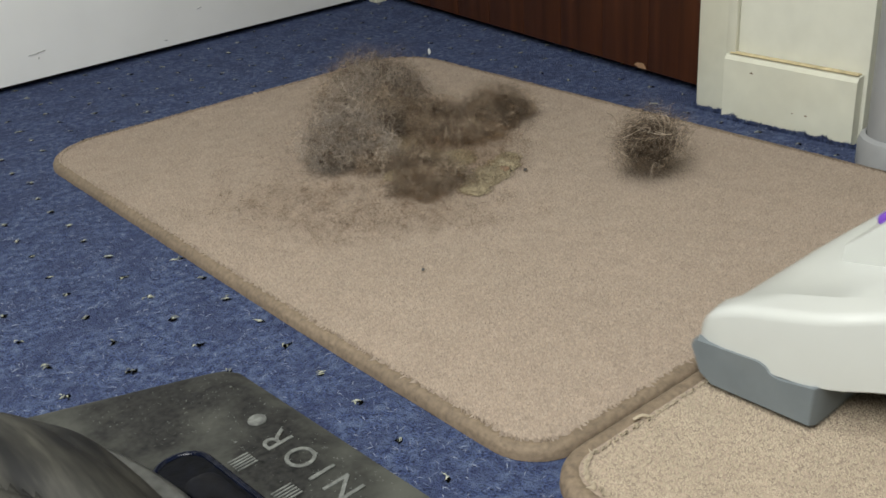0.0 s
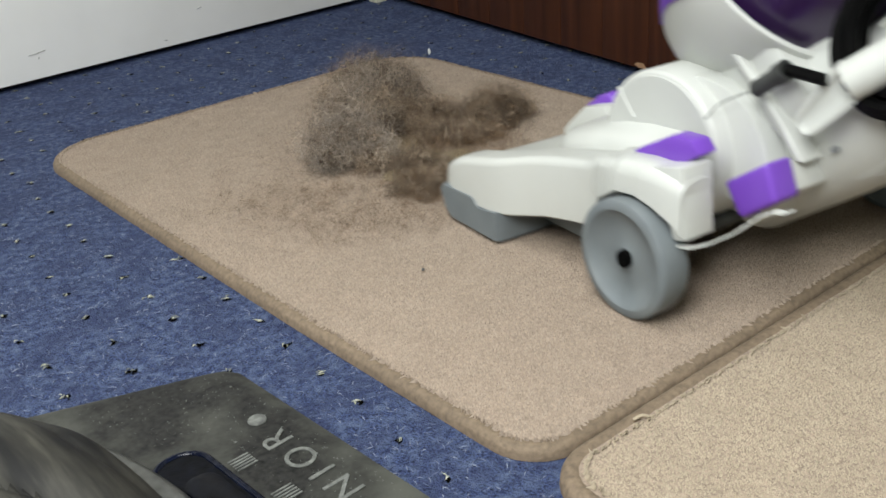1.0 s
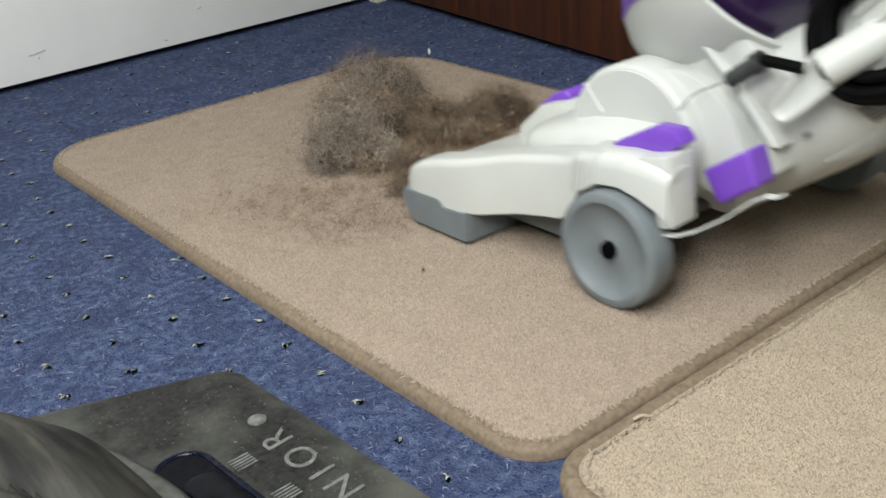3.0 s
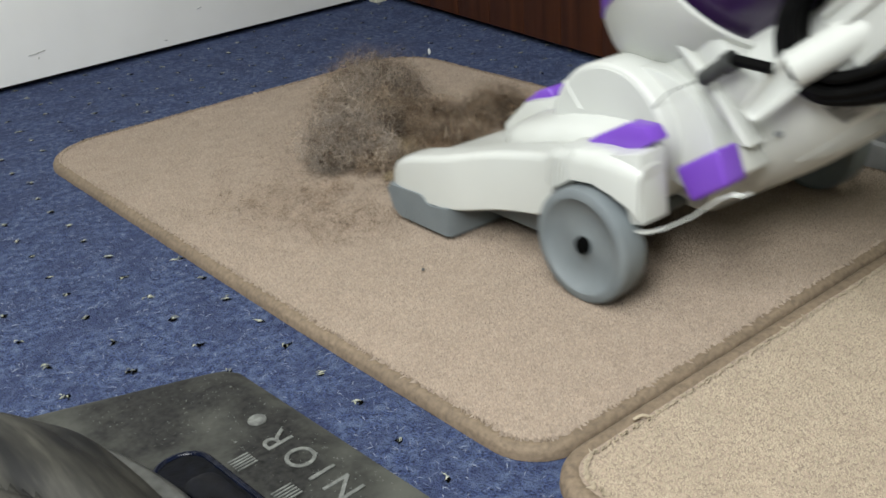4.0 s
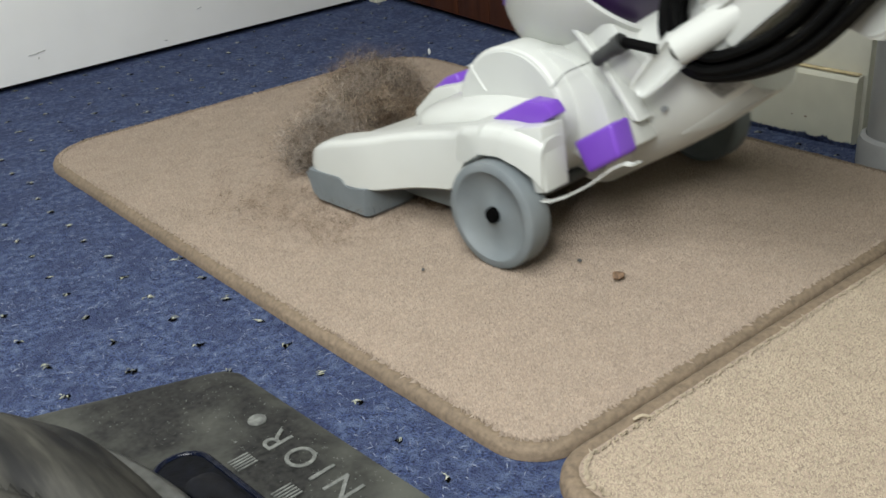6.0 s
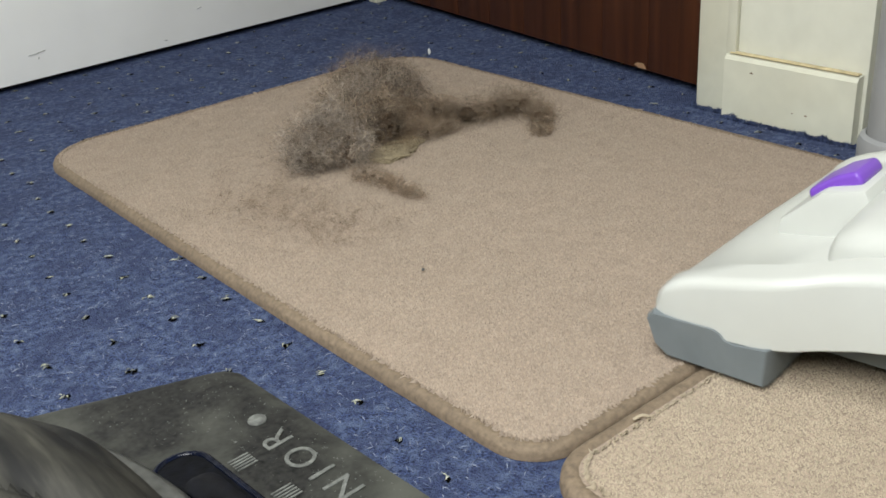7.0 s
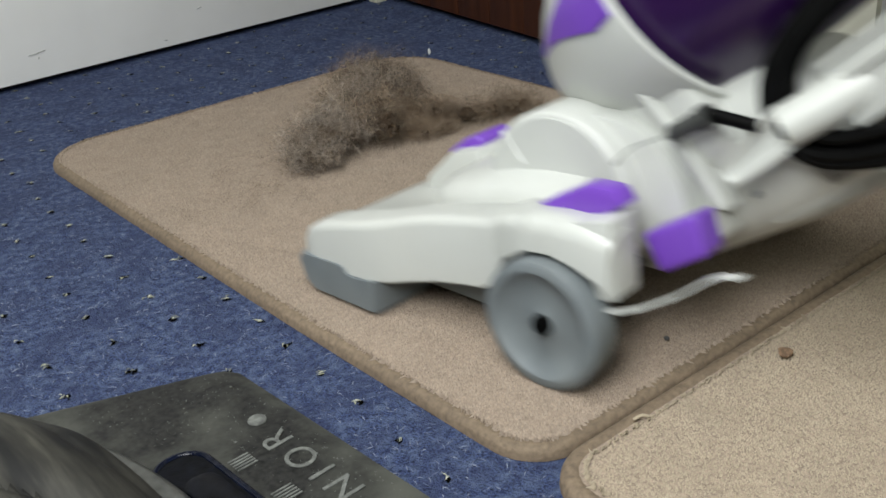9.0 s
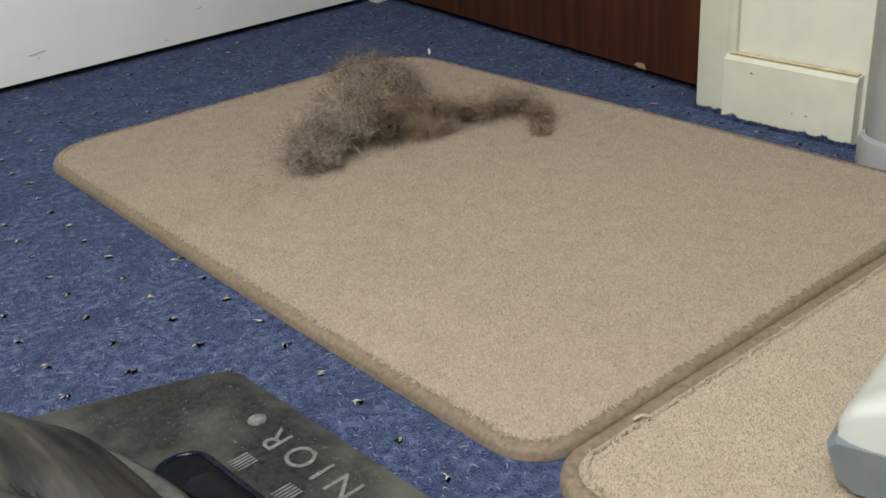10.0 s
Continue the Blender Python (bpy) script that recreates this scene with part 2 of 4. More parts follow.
# ---- the room ----
floor = part("floor", box(-1.8, 1.6, -1.8, 1.9, -0.1, 0.0), M_CARPET, smooth=False)
tagged(floor, "worn blue needlefelt carpet with pale and dark flecks", "carpet", kind="structure")
ceiling = part("ceiling", box(-1.8, 1.6, -1.8, 1.9, 2.4, 2.5), M_CEIL, smooth=False)
tagged(ceiling, "plain white painted ceiling", "ceiling", kind="structure")
for nm, b in (("wall_north", (-1.8, 1.6, 1.66, 1.76, 0.0, 2.4)), ("wall_south", (-1.8, 1.6, -1.8, -1.7, 0.0, 2.4)), ("wall_west", (-1.8, -1.7, -1.7, 1.66, 0.0, 2.4)),
              ("wall_east", (1.0, 1.10, 0.52, 0.69, 0.0, 2.4)), ("wall_east_return", (1.06, 1.16, -1.7, 0.52, 0.0, 2.4)), ("wall_behind_door", (1.24, 1.34, 0.69, 1.66, 0.0, 2.4))):
    w = part(nm, box(*b), M_WALL, smooth=False)
    tagged(w, "pale cream painted plaster wall", "wall", kind="structure")
fix = part("ceiling_lamp", lathe([(0.0, 0.0), (0.0, 0.77), (0.03, 0.78), (0.07, 0.76), (0.09, 0.0)], Matrix.Translation((-0.40, 0.18, 2.31))), M_CEIL)
tagged(fix, "round white ceiling lamp on the ceiling", "lamp")
# invented stand, never in view, that only houses the low fill
stand = tagged(new("floor_lamp"), "made-up white stand and round reflector, out of view, for the fill light", "lamp")
stand.matrix_world = pose(-0.40, -0.13, 0.0)
part("base", lathe([(0.0, 0.0), (0.0, 0.12), (0.015, 0.12), (0.02, 0.02), (0.02, 0.0)]), M_CEIL, stand)
part("pole", lathe([(0.02, 0.0), (0.02, 0.008), (1.00, 0.008), (1.00, 0.0)], None, 12), M_CEIL, stand)
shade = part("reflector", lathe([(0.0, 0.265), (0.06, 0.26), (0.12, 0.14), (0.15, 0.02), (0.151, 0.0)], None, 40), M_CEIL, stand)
shade.matrix_world = look((-0.30, 0.02, 0.92), (0.20, 0.76, 0.0)) @ Matrix.Translation((0, 0, 0.02))

# white cupboard front with a shadow gap above the carpet
cup = tagged(new("cupboard_front"), "white laminate cupboard front with grey scuffs", "cupboard")
cup.matrix_world = pose(0.422, 1.552, 0.0, 0, 0, 3.7)
part("panel", box(-1.3, 0.70, 0.0, 0.028, 0.010, 0.92, 0.0015), M_WHITEDOOR, cup)
# black board behind the panel paints in the shade of the gap
part("plinth", box(-1.3, 0.69, 0.030, 0.045, 0.0, 0.90), M_GAPSHADE, cup, "black backing painted as the shade under the cupboard")
for k, (x0, z0, ln, tl) in enumerate(((0.060, 0.0475, 0.014, 4), (0.072, 0.0490, 0.016, 9), (0.0675, 0.0405, 0.003, 60), (0.35, 0.060, 0.008, 12), (0.28, 0.021, 0.005, -10))):
    bmx = box(-ln / 2, ln / 2, -0.0006, 0.0006, -0.0005, 0.0005)
    bmesh.ops.transform(bmx, matrix=pose(x0, -0.0004, z0, 0, -tl, 0), verts=bmx.verts)
    part("scuff", bmx, M_SCUFF, cup, "thin grey scuff mark", smooth=False)
# frame post in the corner
post = part("corner_post", box(1.135, 1.160, 1.575, 1.60, 0.0, 2.0, 0.003), M_CREAM)
tagged(post, "cream painted corner post beside wooden door", "post", kind="structure")

# wooden door of upright boards
door = tagged(new("door_1"), "dark red-brown wooden board door, slightly ajar", "door", kind="structure")
door.matrix_world = pose(1.038, 0.762, 0.0, 0, 0, -8.8)
DW = 0.095
for k in range(9):
    y0 = 0.001 + k * DW
    part("board", box(0.0, 0.034, y0, y0 + DW - 0.0007, 0.012, 1.98, 0.0006), M_WOOD, door)
chip = part("chipped_spot", prism([(0.098, 0.013), (0.113, 0.0125), (0.122, 0.0155), (0.116, 0.0195), (0.103, 0.020)], "x", -0.0006, 0.001), M_CHIP, door, "bare chipped wood", smooth=False)
part("edge_strip", box(-0.002, 0.036, -0.006, 0.0, 0.012, 1.98, 0.001), M_CHIP, door, "worn pale door edge")

arch = part("trim_doorframe", box(0.999, 1.05, 0.6925, 0.737, 0.0, 2.05, 0.003), M_CREAM)
tagged(arch, "cream gloss painted door frame", "door frame", kind="structure")
arch2 = part("trim_moulding", prism([(0.6925, 0.0), (0.6925, 2.05), (0.680, 2.05), (0.680, 0.0)], "x", 0.9925, 1.0, 0.002), M_CREAM)
tagged(arch2, "cream painted frame moulding", "door frame", kind="structure")
skp = [(0.0, 0.0), (0.0, 0.070), (0.003, 0.0745), (0.0125, 0.0765), (0.0125, 0.0)]
bmx = bmesh.new()
one = [bmx.verts.new((0.9865 + p[0], 0.524, p[1])) for p in skp]
two = [bmx.verts.new((0.9865 + p[0], 0.690, p[1])) for p in skp]
bmx.faces.new(one), bmx.faces.new(two[::-1])
for k in range(len(skp)):
    bmx.faces.new((one[k], two[k], two[k - 1], one[k - 1]))
skirt = part("baseboard", bmx, M_CREAM, smooth=False)
tagged(skirt, "chipped cream gloss skirting board with grimy top", "skirting board", kind="structure")
part("ledge_grime", box(0.9905, 0.9985, 0.526, 0.686, 0.0762, 0.0778, 0.0006), M_LEDGE, skirt, "brown grime along the ledge", smooth=False)
rng = np.random.default_rng(5)
for k in range(3):
    y0, z0, s = rng.uniform(0.54, 0.68), rng.uniform(0.02, 0.068), rng.uniform(0.0008, 0.0022)
    bmx = bmesh.new()
    bmesh.ops.create_icosphere(bmx, subdivisions=1, radius=s)
    bmesh.ops.transform(bmx, matrix=Matrix.Translation((0.9865, y0, z0)) @ Matrix.Diagonal((0.25, 1.6, 0.8, 1)), verts=bmx.verts)
    part("paint_chip", bmx, M_BROWNBIT, skirt, "dark paint chip")
# ragged carpet edge along the skirting
vs, fs = [], []
for k in range(1600):
    y = rng.uniform(0.505, 0.74)
    xw = 0.986 if y < 0.688 else 0.998
    h = 0.002 + 0.008 * max(0.0, noise.noise((y * 75, 0.0, 0.0))) + rng.uniform(0, 0.0025)
    a = rng.uniform(0, 6.28)
    x = xw - rng.uniform(0.0, 0.006)
    d = 0.0016
    i = len(vs)
    vs += [(x + d * math.cos(a), y + d * math.sin(a), 0), (x - d * math.cos(a), y - d * math.sin(a), 0), (x + rng.normal() * 0.002, y + rng.normal() * 0.002, h)]
    fs.append((i, i + 1, i + 2))
fray = raw("carpet_fray", vs, fs, M_CARPET, floor)
tagged(fray, "frayed blue carpet edge at the skirting", kind="stuff")

# grey upright pipe
pipe = tagged(new("waste_pipe"), "grey plastic upright pipe with a wider socket", "pipe")
pipe.matrix_world = pose(0.973, 0.4593, 0.0)
part("pipe", lathe([(0.0, 0.0), (0.0, 0.037), (2.38, 0.037), (2.38, 0.0)]), M_PIPE, pipe)
part("socket", lathe([(0.0, 0.036), (0.0, 0.045), (0.024, 0.045), (0.030, 0.043), (0.033, 0.038)]), M_PIPE, pipe, "wider grey socket")

# flecks woven into the carpet, on a slanted grid
vs, fs, pit_v, pit_f = [], [], [], []
ux, uy = np.array([0.05247, -0.00364]), np.array([0.00364, 0.05247])
org = np.array([0.2294, 0.7244])
for i in range(-14, 26):
    for j in range(-22, 24):
        px, py = org + i * ux + j * uy + rng.normal(0, 0.0022, 2)
        if not (-0.5 < px < 1.15 and -0.3 < py < 1.62):
            continue
        if 0.345 < px < 0.94 and -0.6 < py < 1.237:
            continue
        tilt = rng.normal(0.2, 0.5)
        for k in range(int(rng.integers(4, 7))):
            dark = k < 2
            a = tilt + rng.normal(0, 0.6)
            l, wd = (rng.uniform(0.0030, 0.0050), rng.uniform(0.0013, 0.0022)) if dark else (rng.uniform(0.0016, 0.0042), rng.uniform(0.0005, 0.0010))
            c = np.array([px, py]) + (rng.normal(0, 0.0012, 2) if dark else np.array([-0.0008, 0.0018]) + rng.normal(0, 0.0017, 2))
            dx, dy = math.cos(a) * l, math.sin(a) * l
            nx, ny = -math.sin(a) * wd, math.cos(a) * wd
            lv, lf = (pit_v, pit_f) if dark else (vs, fs)
            i0 = len(lv)
            h = 0.0013 if dark else rng.uniform(0.0014, 0.0026)
            lv += [(c[0] - dx, c[1] - dy, 0.0010), (c[0] + nx, c[1] + ny, h), (c[0] + dx, c[1] + dy, 0.0010), (c[0] - nx, c[1] - ny, h * 0.8)]
            lf.append((i0, i0 + 1, i0 + 2, i0 + 3))
fleck = raw("carpet_flecks", vs, fs, M_FLECK, floor)
tagged(fleck, "pale yellow flecks in the blue carpet", kind="stuff")
# flat black quads; the shade inside worn pits is put into their colour
tagged(raw("carpet_pits", pit_v, pit_f, M_HOLE, floor), "black patches painting the dark of worn pits in the blue carpet", kind="stuff")


nf = 70000
fx, fy = rng.uniform(-0.35, 1.12, nf * 2), rng.uniform(0.15, 1.56, nf * 2)
near = ~((fx > 0.36) & (fx < 0.92) & (fy < 1.21)) & (fy > 0.9 - 1.6 * (fx + 0.35)) & ((fx < 1.0) | (fy > 0.76))
fx, fy = fx[near][:nf], fy[near][:nf]
nf = len(fx)
fa, fl, fw = rng.uniform(0, 6.283, nf), rng.uniform(0.0015, 0.0045, nf), rng.uniform(0.00018, 0.00042, nf)
fh = rng.uniform(0.0004, 0.0016, nf)
FV = np.empty((nf, 4, 3))
for k, (su, sw, sz) in enumerate(((-1, 0, 0.2), (0, 1, 1), (1, 0, 0.3), (0, -1, 0.8))):
    FV[:, k, 0] = fx + su * fl * np.cos(fa) - sw * fw * np.sin(fa)
    FV[:, k, 1] = fy + su * fl * np.sin(fa) + sw * fw * np.cos(fa)
    FV[:, k, 2] = fh * sz
fibre = raw("carpet_fibre", FV.reshape(-1, 3).tolist(), np.arange(nf * 4).reshape(-1, 4).tolist(), M_FIBRE, floor)
tagged(fibre, "loose light and dark blue felt fibres", kind="stuff")

# ---- mats ----
def pile_field(name, x0, x1, y0, y1, r, base, step, height, material, parent, label, seed, clip=None):
    """Cut pile: thousands of short leaning tufts."""
    g = np.random.default_rng(seed)
    nx, ny = int((x1 - x0) / step), int((y1 - y0) / step)
    X, Y = np.meshgrid(x0 + (np.arange(nx) + 0.5) * step, y0 + (np.arange(ny) + 0.5) * step)
    X, Y = X.ravel() + g.normal(0, step * 0.3, nx * ny), Y.ravel() + g.normal(0, step * 0.3, nx * ny)
    keep = inside(X, Y, x0, x1, y0, y1, r)
    if clip:
        keep &= (X > clip[0]) & (X < clip[1]) & (Y > clip[2]) & (Y < clip[3])
    X, Y = X[keep], Y[keep]
    n = len(X)
    ang = g.uniform(0, 6.283, n)
    w = step * g.uniform(0.55, 0.85, n)
    h = height * g.uniform(0.55, 1.15, n)
    lx, ly = g.normal(0, step * 0.35, n), g.normal(0, step * 0.35, n)
    lean = np.array([(noise.noise((x * 55, y * 55, seed)), noise.noise((x * 55, y * 55, seed + 9.5))) for x, y in zip(X.tolist(), Y.tolist())])
    lx, ly = lx + lean[:, 0] * step * 0.45, ly + lean[:, 1] * step * 0.45
    V = np.empty((n, 5, 3))
    for k in range(4):
        V[:, k, 0], V[:, k, 1], V[:, k, 2] = X + w * np.cos(ang + k * 1.5708), Y + w * np.sin(ang + k * 1.5708), base
    V[:, 4, 0], V[:, 4, 1], V[:, 4, 2] = X + lx, Y + ly, base + h
    F = np.array([(0, 1, 4), (1, 2, 4), (2, 3, 4), (3, 0, 4)])
    faces = (np.arange(n)[:, None, None] * 5 + F[None]).reshape(-1, 3)
    me = bpy.data.meshes.new(name)
    me.from_pydata(V.reshape(-1, 3).tolist(), [], faces.tolist())
    me.materials.append(material)
    for p in me.polygons:
        p.use_smooth = True
    ob = new(name, me)
    ob.parent = parent
    tagged(ob, label, kind="stuff")
    return ob


def floor_mat(label, x0, x1, y0, y1, r, pile_mat, seed, clip=None, step=0.0018, tall=0.0030, roll=0.0072, inset=0.0084):
    """A bound carpet mat: backing, raised rolled binding, cut pile."""
    mt = tagged(new("floor_mat"), label, "mat", "beige floor mats")
    part("backing", prism(rounded(x0 + 0.006, x1 - 0.006, y0 + 0.006, y1 - 0.006, r), "z", 0.001, 0.0092), M_MAT, mt, smooth=False)
    line = rounded(x0 + roll, x1 - roll, y0 + roll, y1 - roll, r, 14)
    cx, cy = (x0 + x1) / 2, (y0 + y1) / 2
    dense = []
    for a, b in zip(line, line[1:] + line[:1]):
        d = math.dist(a, b)
        k = max(1, int(d / 0.006))
        dense += [(a[0] + (b[0] - a[0]) * i / k, a[1] + (b[1] - a[1]) * i / k) for i in range(k)]
    rings = []
    n = len(dense)
    for i in range(n + 1):
        p, q, o = dense[i % n], dense[(i + 1) % n], dense[i - 1]
        tx, ty = q[0] - o[0], q[1] - o[1]
        l = math.hypot(tx, ty) or 1
        ox, oy = ty / l, -tx / l
        wob = 1 + 0.05 * noise.noise((p[0] * 30, p[1] * 30, seed)) + 0.012 * (i % 2)
        rings.append([(p[0] + ox * roll * math.cos(t) * wob, p[1] + oy * roll * math.cos(t) * wob, 0.0005 + 0.0098 * max(0.0, math.sin(t)) ** 0.7 * wob)
                      for t in [math.pi * s / 8 for s in range(9)]])
    part("binding", loft(rings, close=False, caps=False), M_BIND, mt, "rolled brown stitched binding")
    pile_field("pile", x0 + inset, x1 - inset, y0 + inset, y1 - inset, r, 0.0082, step, tall, pile_mat, mt, "dense cut beige pile", seed, clip)
    q = np.random.default_rng(seed + 50)
    V, F = [], []
    for i in range(n):
        p, nx2, o = dense[i], dense[(i + 1) % n], dense[i - 1]
        tx, ty = nx2[0] - o[0], nx2[1] - o[1]
        l = math.hypot(tx, ty) or 1
        tx, ty = tx / l, ty / l
        for k in range(4):
            u, d0 = q.uniform(-0.003, 0.003), inset - roll + q.uniform(-0.0010, 0.0020)
            bx, by = p[0] + tx * u - ty * d0, p[1] + ty * u + tx * d0
            ln, w = q.uniform(0.0007, 0.0023) * (2.6 if q.random() < 0.03 else 1.0), q.uniform(0.0006, 0.0011)
            sl = q.normal(0, 0.5)
            j = len(V)
            ex, ey = bx + ty * ln + tx * ln * sl, by - tx * ln + ty * ln * sl
            V += [(bx - tx * w, by - ty * w, 0.0095), (bx + tx * w, by + ty * w, 0.0095), (bx - ty * 0.001, by + tx * 0.001, 0.0122), (ex, ey, 0.0098 + q.uniform(0, 0.0014))]
            F += [(j, j + 1, j + 3), (j, j + 2, j + 3), (j + 1, j + 2, j + 3)]
    tagged(raw("pile_edge", V, F, pile_mat, mt), "frayed pile edge over the binding", kind="stuff")
    return mt


mat_a = floor_mat("worn beige carpet mat with rolled brown binding", 0.350, 0.927, 0.3635, 1.220, (0.033, 0.070), M_PILE, 3)
for piece in mat_a.children:   # the long edge bows out a little
    co = np.empty(len(piece.data.vertices) * 3)
    piece.data.vertices.foreach_get("co", co)
    co = co.reshape(-1, 3)
    u = np.clip((1.220 - co[:, 1]) / 0.8565, 0, 1)
    co[:, 0] -= 0.0035 * np.sin(math.pi * u ** 1.5) * np.clip((0.64 - co[:, 0]) / 0.29, 0, 1)
    piece.data.vertices.foreach_set("co", co.ravel())
mat_b = floor_mat("light beige carpet mat beside the other mat", 0.344, 0.945, -0.515, 0.3630, 0.034, M_PILE2, 4, (0.3, 0.95, 0.08, 0.36), 0.0016, 0.0026, 0.0080, 0.0155)

# ---- upright vacuum cleaner; its own space: near wheel face x = 0, nose towards +y ----
vac = tagged(new("vacuum_cleaner"), "white and purple upright vacuum cleaner pushed over the mat", "vacuum cleaner")
W = 0.32
vac.scale = (1.018, 1.018, 1.018)
VZ = -0.0072


def mirrored(half):
    return half + [(W - x, z) for x, z in half[::-1]]


head_rows = [  # y, inset, underside, side top, rim width, sink of the middle
    (0.2440, 0.012, 0.047, 0.0560, 0.012, 0.001), (0.2415, 0.005, 0.047, 0.0640, 0.014, 0.002), (0.2340, 0.0015, 0.047, 0.0730, 0.018, 0.004),
    (0.2220, 0.000, 0.046, 0.0800, 0.022, 0.006), (0.2080, 0.000, 0.045, 0.0850, 0.026, 0.008), (0.1850, 0.000, 0.044, 0.0905, 0.027, 0.010),
    (0.1620, 0.001, 0.045, 0.0960, 0.028, 0.011), (0.1450, 0.006, 0.047, 0.1000, 0.029, 0.012), (0.1300, 0.012, 0.050, 0.1040, 0.030, 0.012),
    (0.1070, 0.015, 0.056, 0.1095, 0.031, 0.010), (0.0800, 0.015, 0.062, 0.1155, 0.032, 0.009), (0.0600, 0.014, 0.066, 0.1200, 0.033, 0.006),
    (0.0500, 0.012, 0.072, 0.1225, 0.033, 0.004), (0.0350, 0.010, 0.097, 0.1305, 0.033, 0.003), (0.0150, 0.008, 0.1095, 0.1355, 0.033, 0.002),
    (-0.005, 0.008, 0.1120, 0.1385, 0.033, 0.001), (-0.025, 0.008, 0.1080, 0.1390, 0.033, 0.0), (-0.042, 0.009, 0.101, 0.1370, 0.033, 0.0), (-0.049, 0.011, 0.094, 0.1345, 0.033, 0.0)]
secs = []
for y, xi, zb, zt, rim, sink in head_rows[:15]:
    r = min(0.0075, (zt - zb) * 0.45)
    half = [(xi + 0.003, zb), (xi, zb + 0.002), (xi, zt - r)]
    half += [(xi + r - r * math.cos(t), zt - r + r * math.sin(t)) for t in (0.4, 0.8, 1.2, 1.5708)]
    half += [(xi + rim, zt + 0.0008), (xi + rim + 0.006, zt - sink * 0.5), (xi + rim + 0.012, zt - sink), (0.10, zt - sink + 0.001), (0.14, zt - sink + 0.002)]
    ring = mirrored(half)
    slope = max(0.0, min(1.0, (y - 0.05) / 0.10))   # the top falls away towards the far side
    ring2 = []
    for x, z in ring:
        g0 = max(0.0, min(1.0, (x - 0.03) / 0.29))
        keep = max(0.0, min(1.0, (z - zb - 0.004) / max(0.004, zt - zb - 0.004)))
        drop = min(0.009, (zt - zb) * 0.3)
        ring2.append((x, y - 0.006 * g0 * slope, z - drop * g0 * slope * keep))
    secs.append(ring2)
head = part("floor_head", loft(secs), M_VAC, vac, "glossy white floor head")
part("chassis", box(0.046, 0.274, 0.055, 0.17, 0.030, 0.080, 0.006), M_GREY, vac)
bump_profile = [(0.156, 0.0205), (0.155, 0.049), (0.180, 0.0455), (0.1865, 0.0470), (0.1900, 0.0510), (0.1960, 0.0530), (0.2430, 0.0510), (0.2475, 0.0460), (0.2400, 0.0270), (0.2300, 0.0205)]
bm = bmesh.new()
xs = [-0.0015, 0.004, 0.02, 0.06, 0.11, 0.16, 0.21, 0.26, 0.30, 0.316, 0.3215]
cut = [0.94, 0.99, 1, 1, 1, 1, 1, 1, 1, 0.99, 0.94]
rings = []
for x, c in zip(xs, cut):
    bow = -0.005 * max(0.0, x) / 0.32
    rings.append([bm.verts.new((x, 0.20 + (y - 0.20) * c + (bow if y > 0.2 else 0), 0.034 + (z - 0.034) * c)) for y, z in bump_profile])
for p, q in zip(rings, rings[1:]):
    for k in range(len(p)):
        bm.faces.new((p[k], q[k], q[k - 1], p[k - 1]))
bm.faces.new(rings[0]), bm.faces.new(rings[-1][::-1])
part("bumper", bm, M_GREY, vac, "slate grey rubber bumper")

# ribbed fender over each wheel
for side in (0, 1):
    secs = []
    for y, xi, zb, zt, rim, sink in head_rows[14:]:
        r = min(0.012, (zt - zb) * 0.45)
        sec = [(xi + 0.003, zb), (xi, zb + 0.002), (xi, zt - r)] + [(xi + r - r * math.cos(t), zt - r + r * math.sin(t)) for t in (0.4, 0.8, 1.2, 1.5708)]
        sec += [(0.033, zt), (0.038, zt - 0.003), (0.040, zt - 0.008), (0.040, zb + 0.002), (0.037, zb)]
        secs.append([(x if side == 0 else W - x, y, z) for x, z in sec])
    part("fender", loft(secs), M_VAC, vac, "white wheel fender")
    for k in range(10):
        y0 = 0.040 - 0.0050 * k
        low = float(np.interp(y0, [-0.055, -0.042, -0.025, -0.005, 0.015, 0.035], [0.089, 0.098, 0.108, 0.1125, 0.110, 0.098])) + 0.0030
        top = float(np.interp(y0, [-0.055, -0.042, -0.025, -0.005, 0.015, 0.035], [0.1315, 0.137, 0.139, 0.1385, 0.1355, 0.1305]))
        line = [(0.0080, y0, low), (0.0080, y0 - 0.001, top - 0.012), (0.0095, y0 - 0.002, top - 0.006), (0.0132, y0 - 0.003, top - 0.0018), (0.0195, y0 - 0.004, top + 0.0001)]
        part("fender_rib", tube([(x if side == 0 else W - x, y, z) for x, y, z in line], 0.0005, 6, 3), M_VAC, head)

# wheels
wheel_profile = [(0.022, 0.0), (0.022, 0.0062), (0.0062, 0.0064), (0.0056, 0.0078), (0.0070, 0.012), (0.0075, 0.022), (0.0062, 0.031), (0.0022, 0.0362), (0.0, 0.0388), (0.0002, 0.0436),
                 (0.0016, 0.0458), (0.0034, 0.0464), (0.021, 0.0464), (0.0245, 0.0450), (0.0255, 0.041), (0.023, 0.036), (0.023, 0.0)]
wheels = []
for side in (0, 1):
    wm = pose(0, 0, 0, 0, 90, 0) if side == 0 else pose(0, 0, 0, 0, -90, 0)
    wheel = part("wheel", lathe(wheel_profile, wm, 48), M_GREY, vac, "slate grey plastic wheel")
    # black disc set proud of the bore paints the dark inside it
    hb = lathe([(0.0022, 0.0), (0.0022, 0.0066), (0.006, 0.0069)], wm, 20)
    part("hub_cap", hb, M_HOLE, wheel, "black disc painted as the dark of the axle hole")
    wheels.append((wheel, Vector((0.0 if side == 0 else W + 0.012, -0.001, 0.0629))))
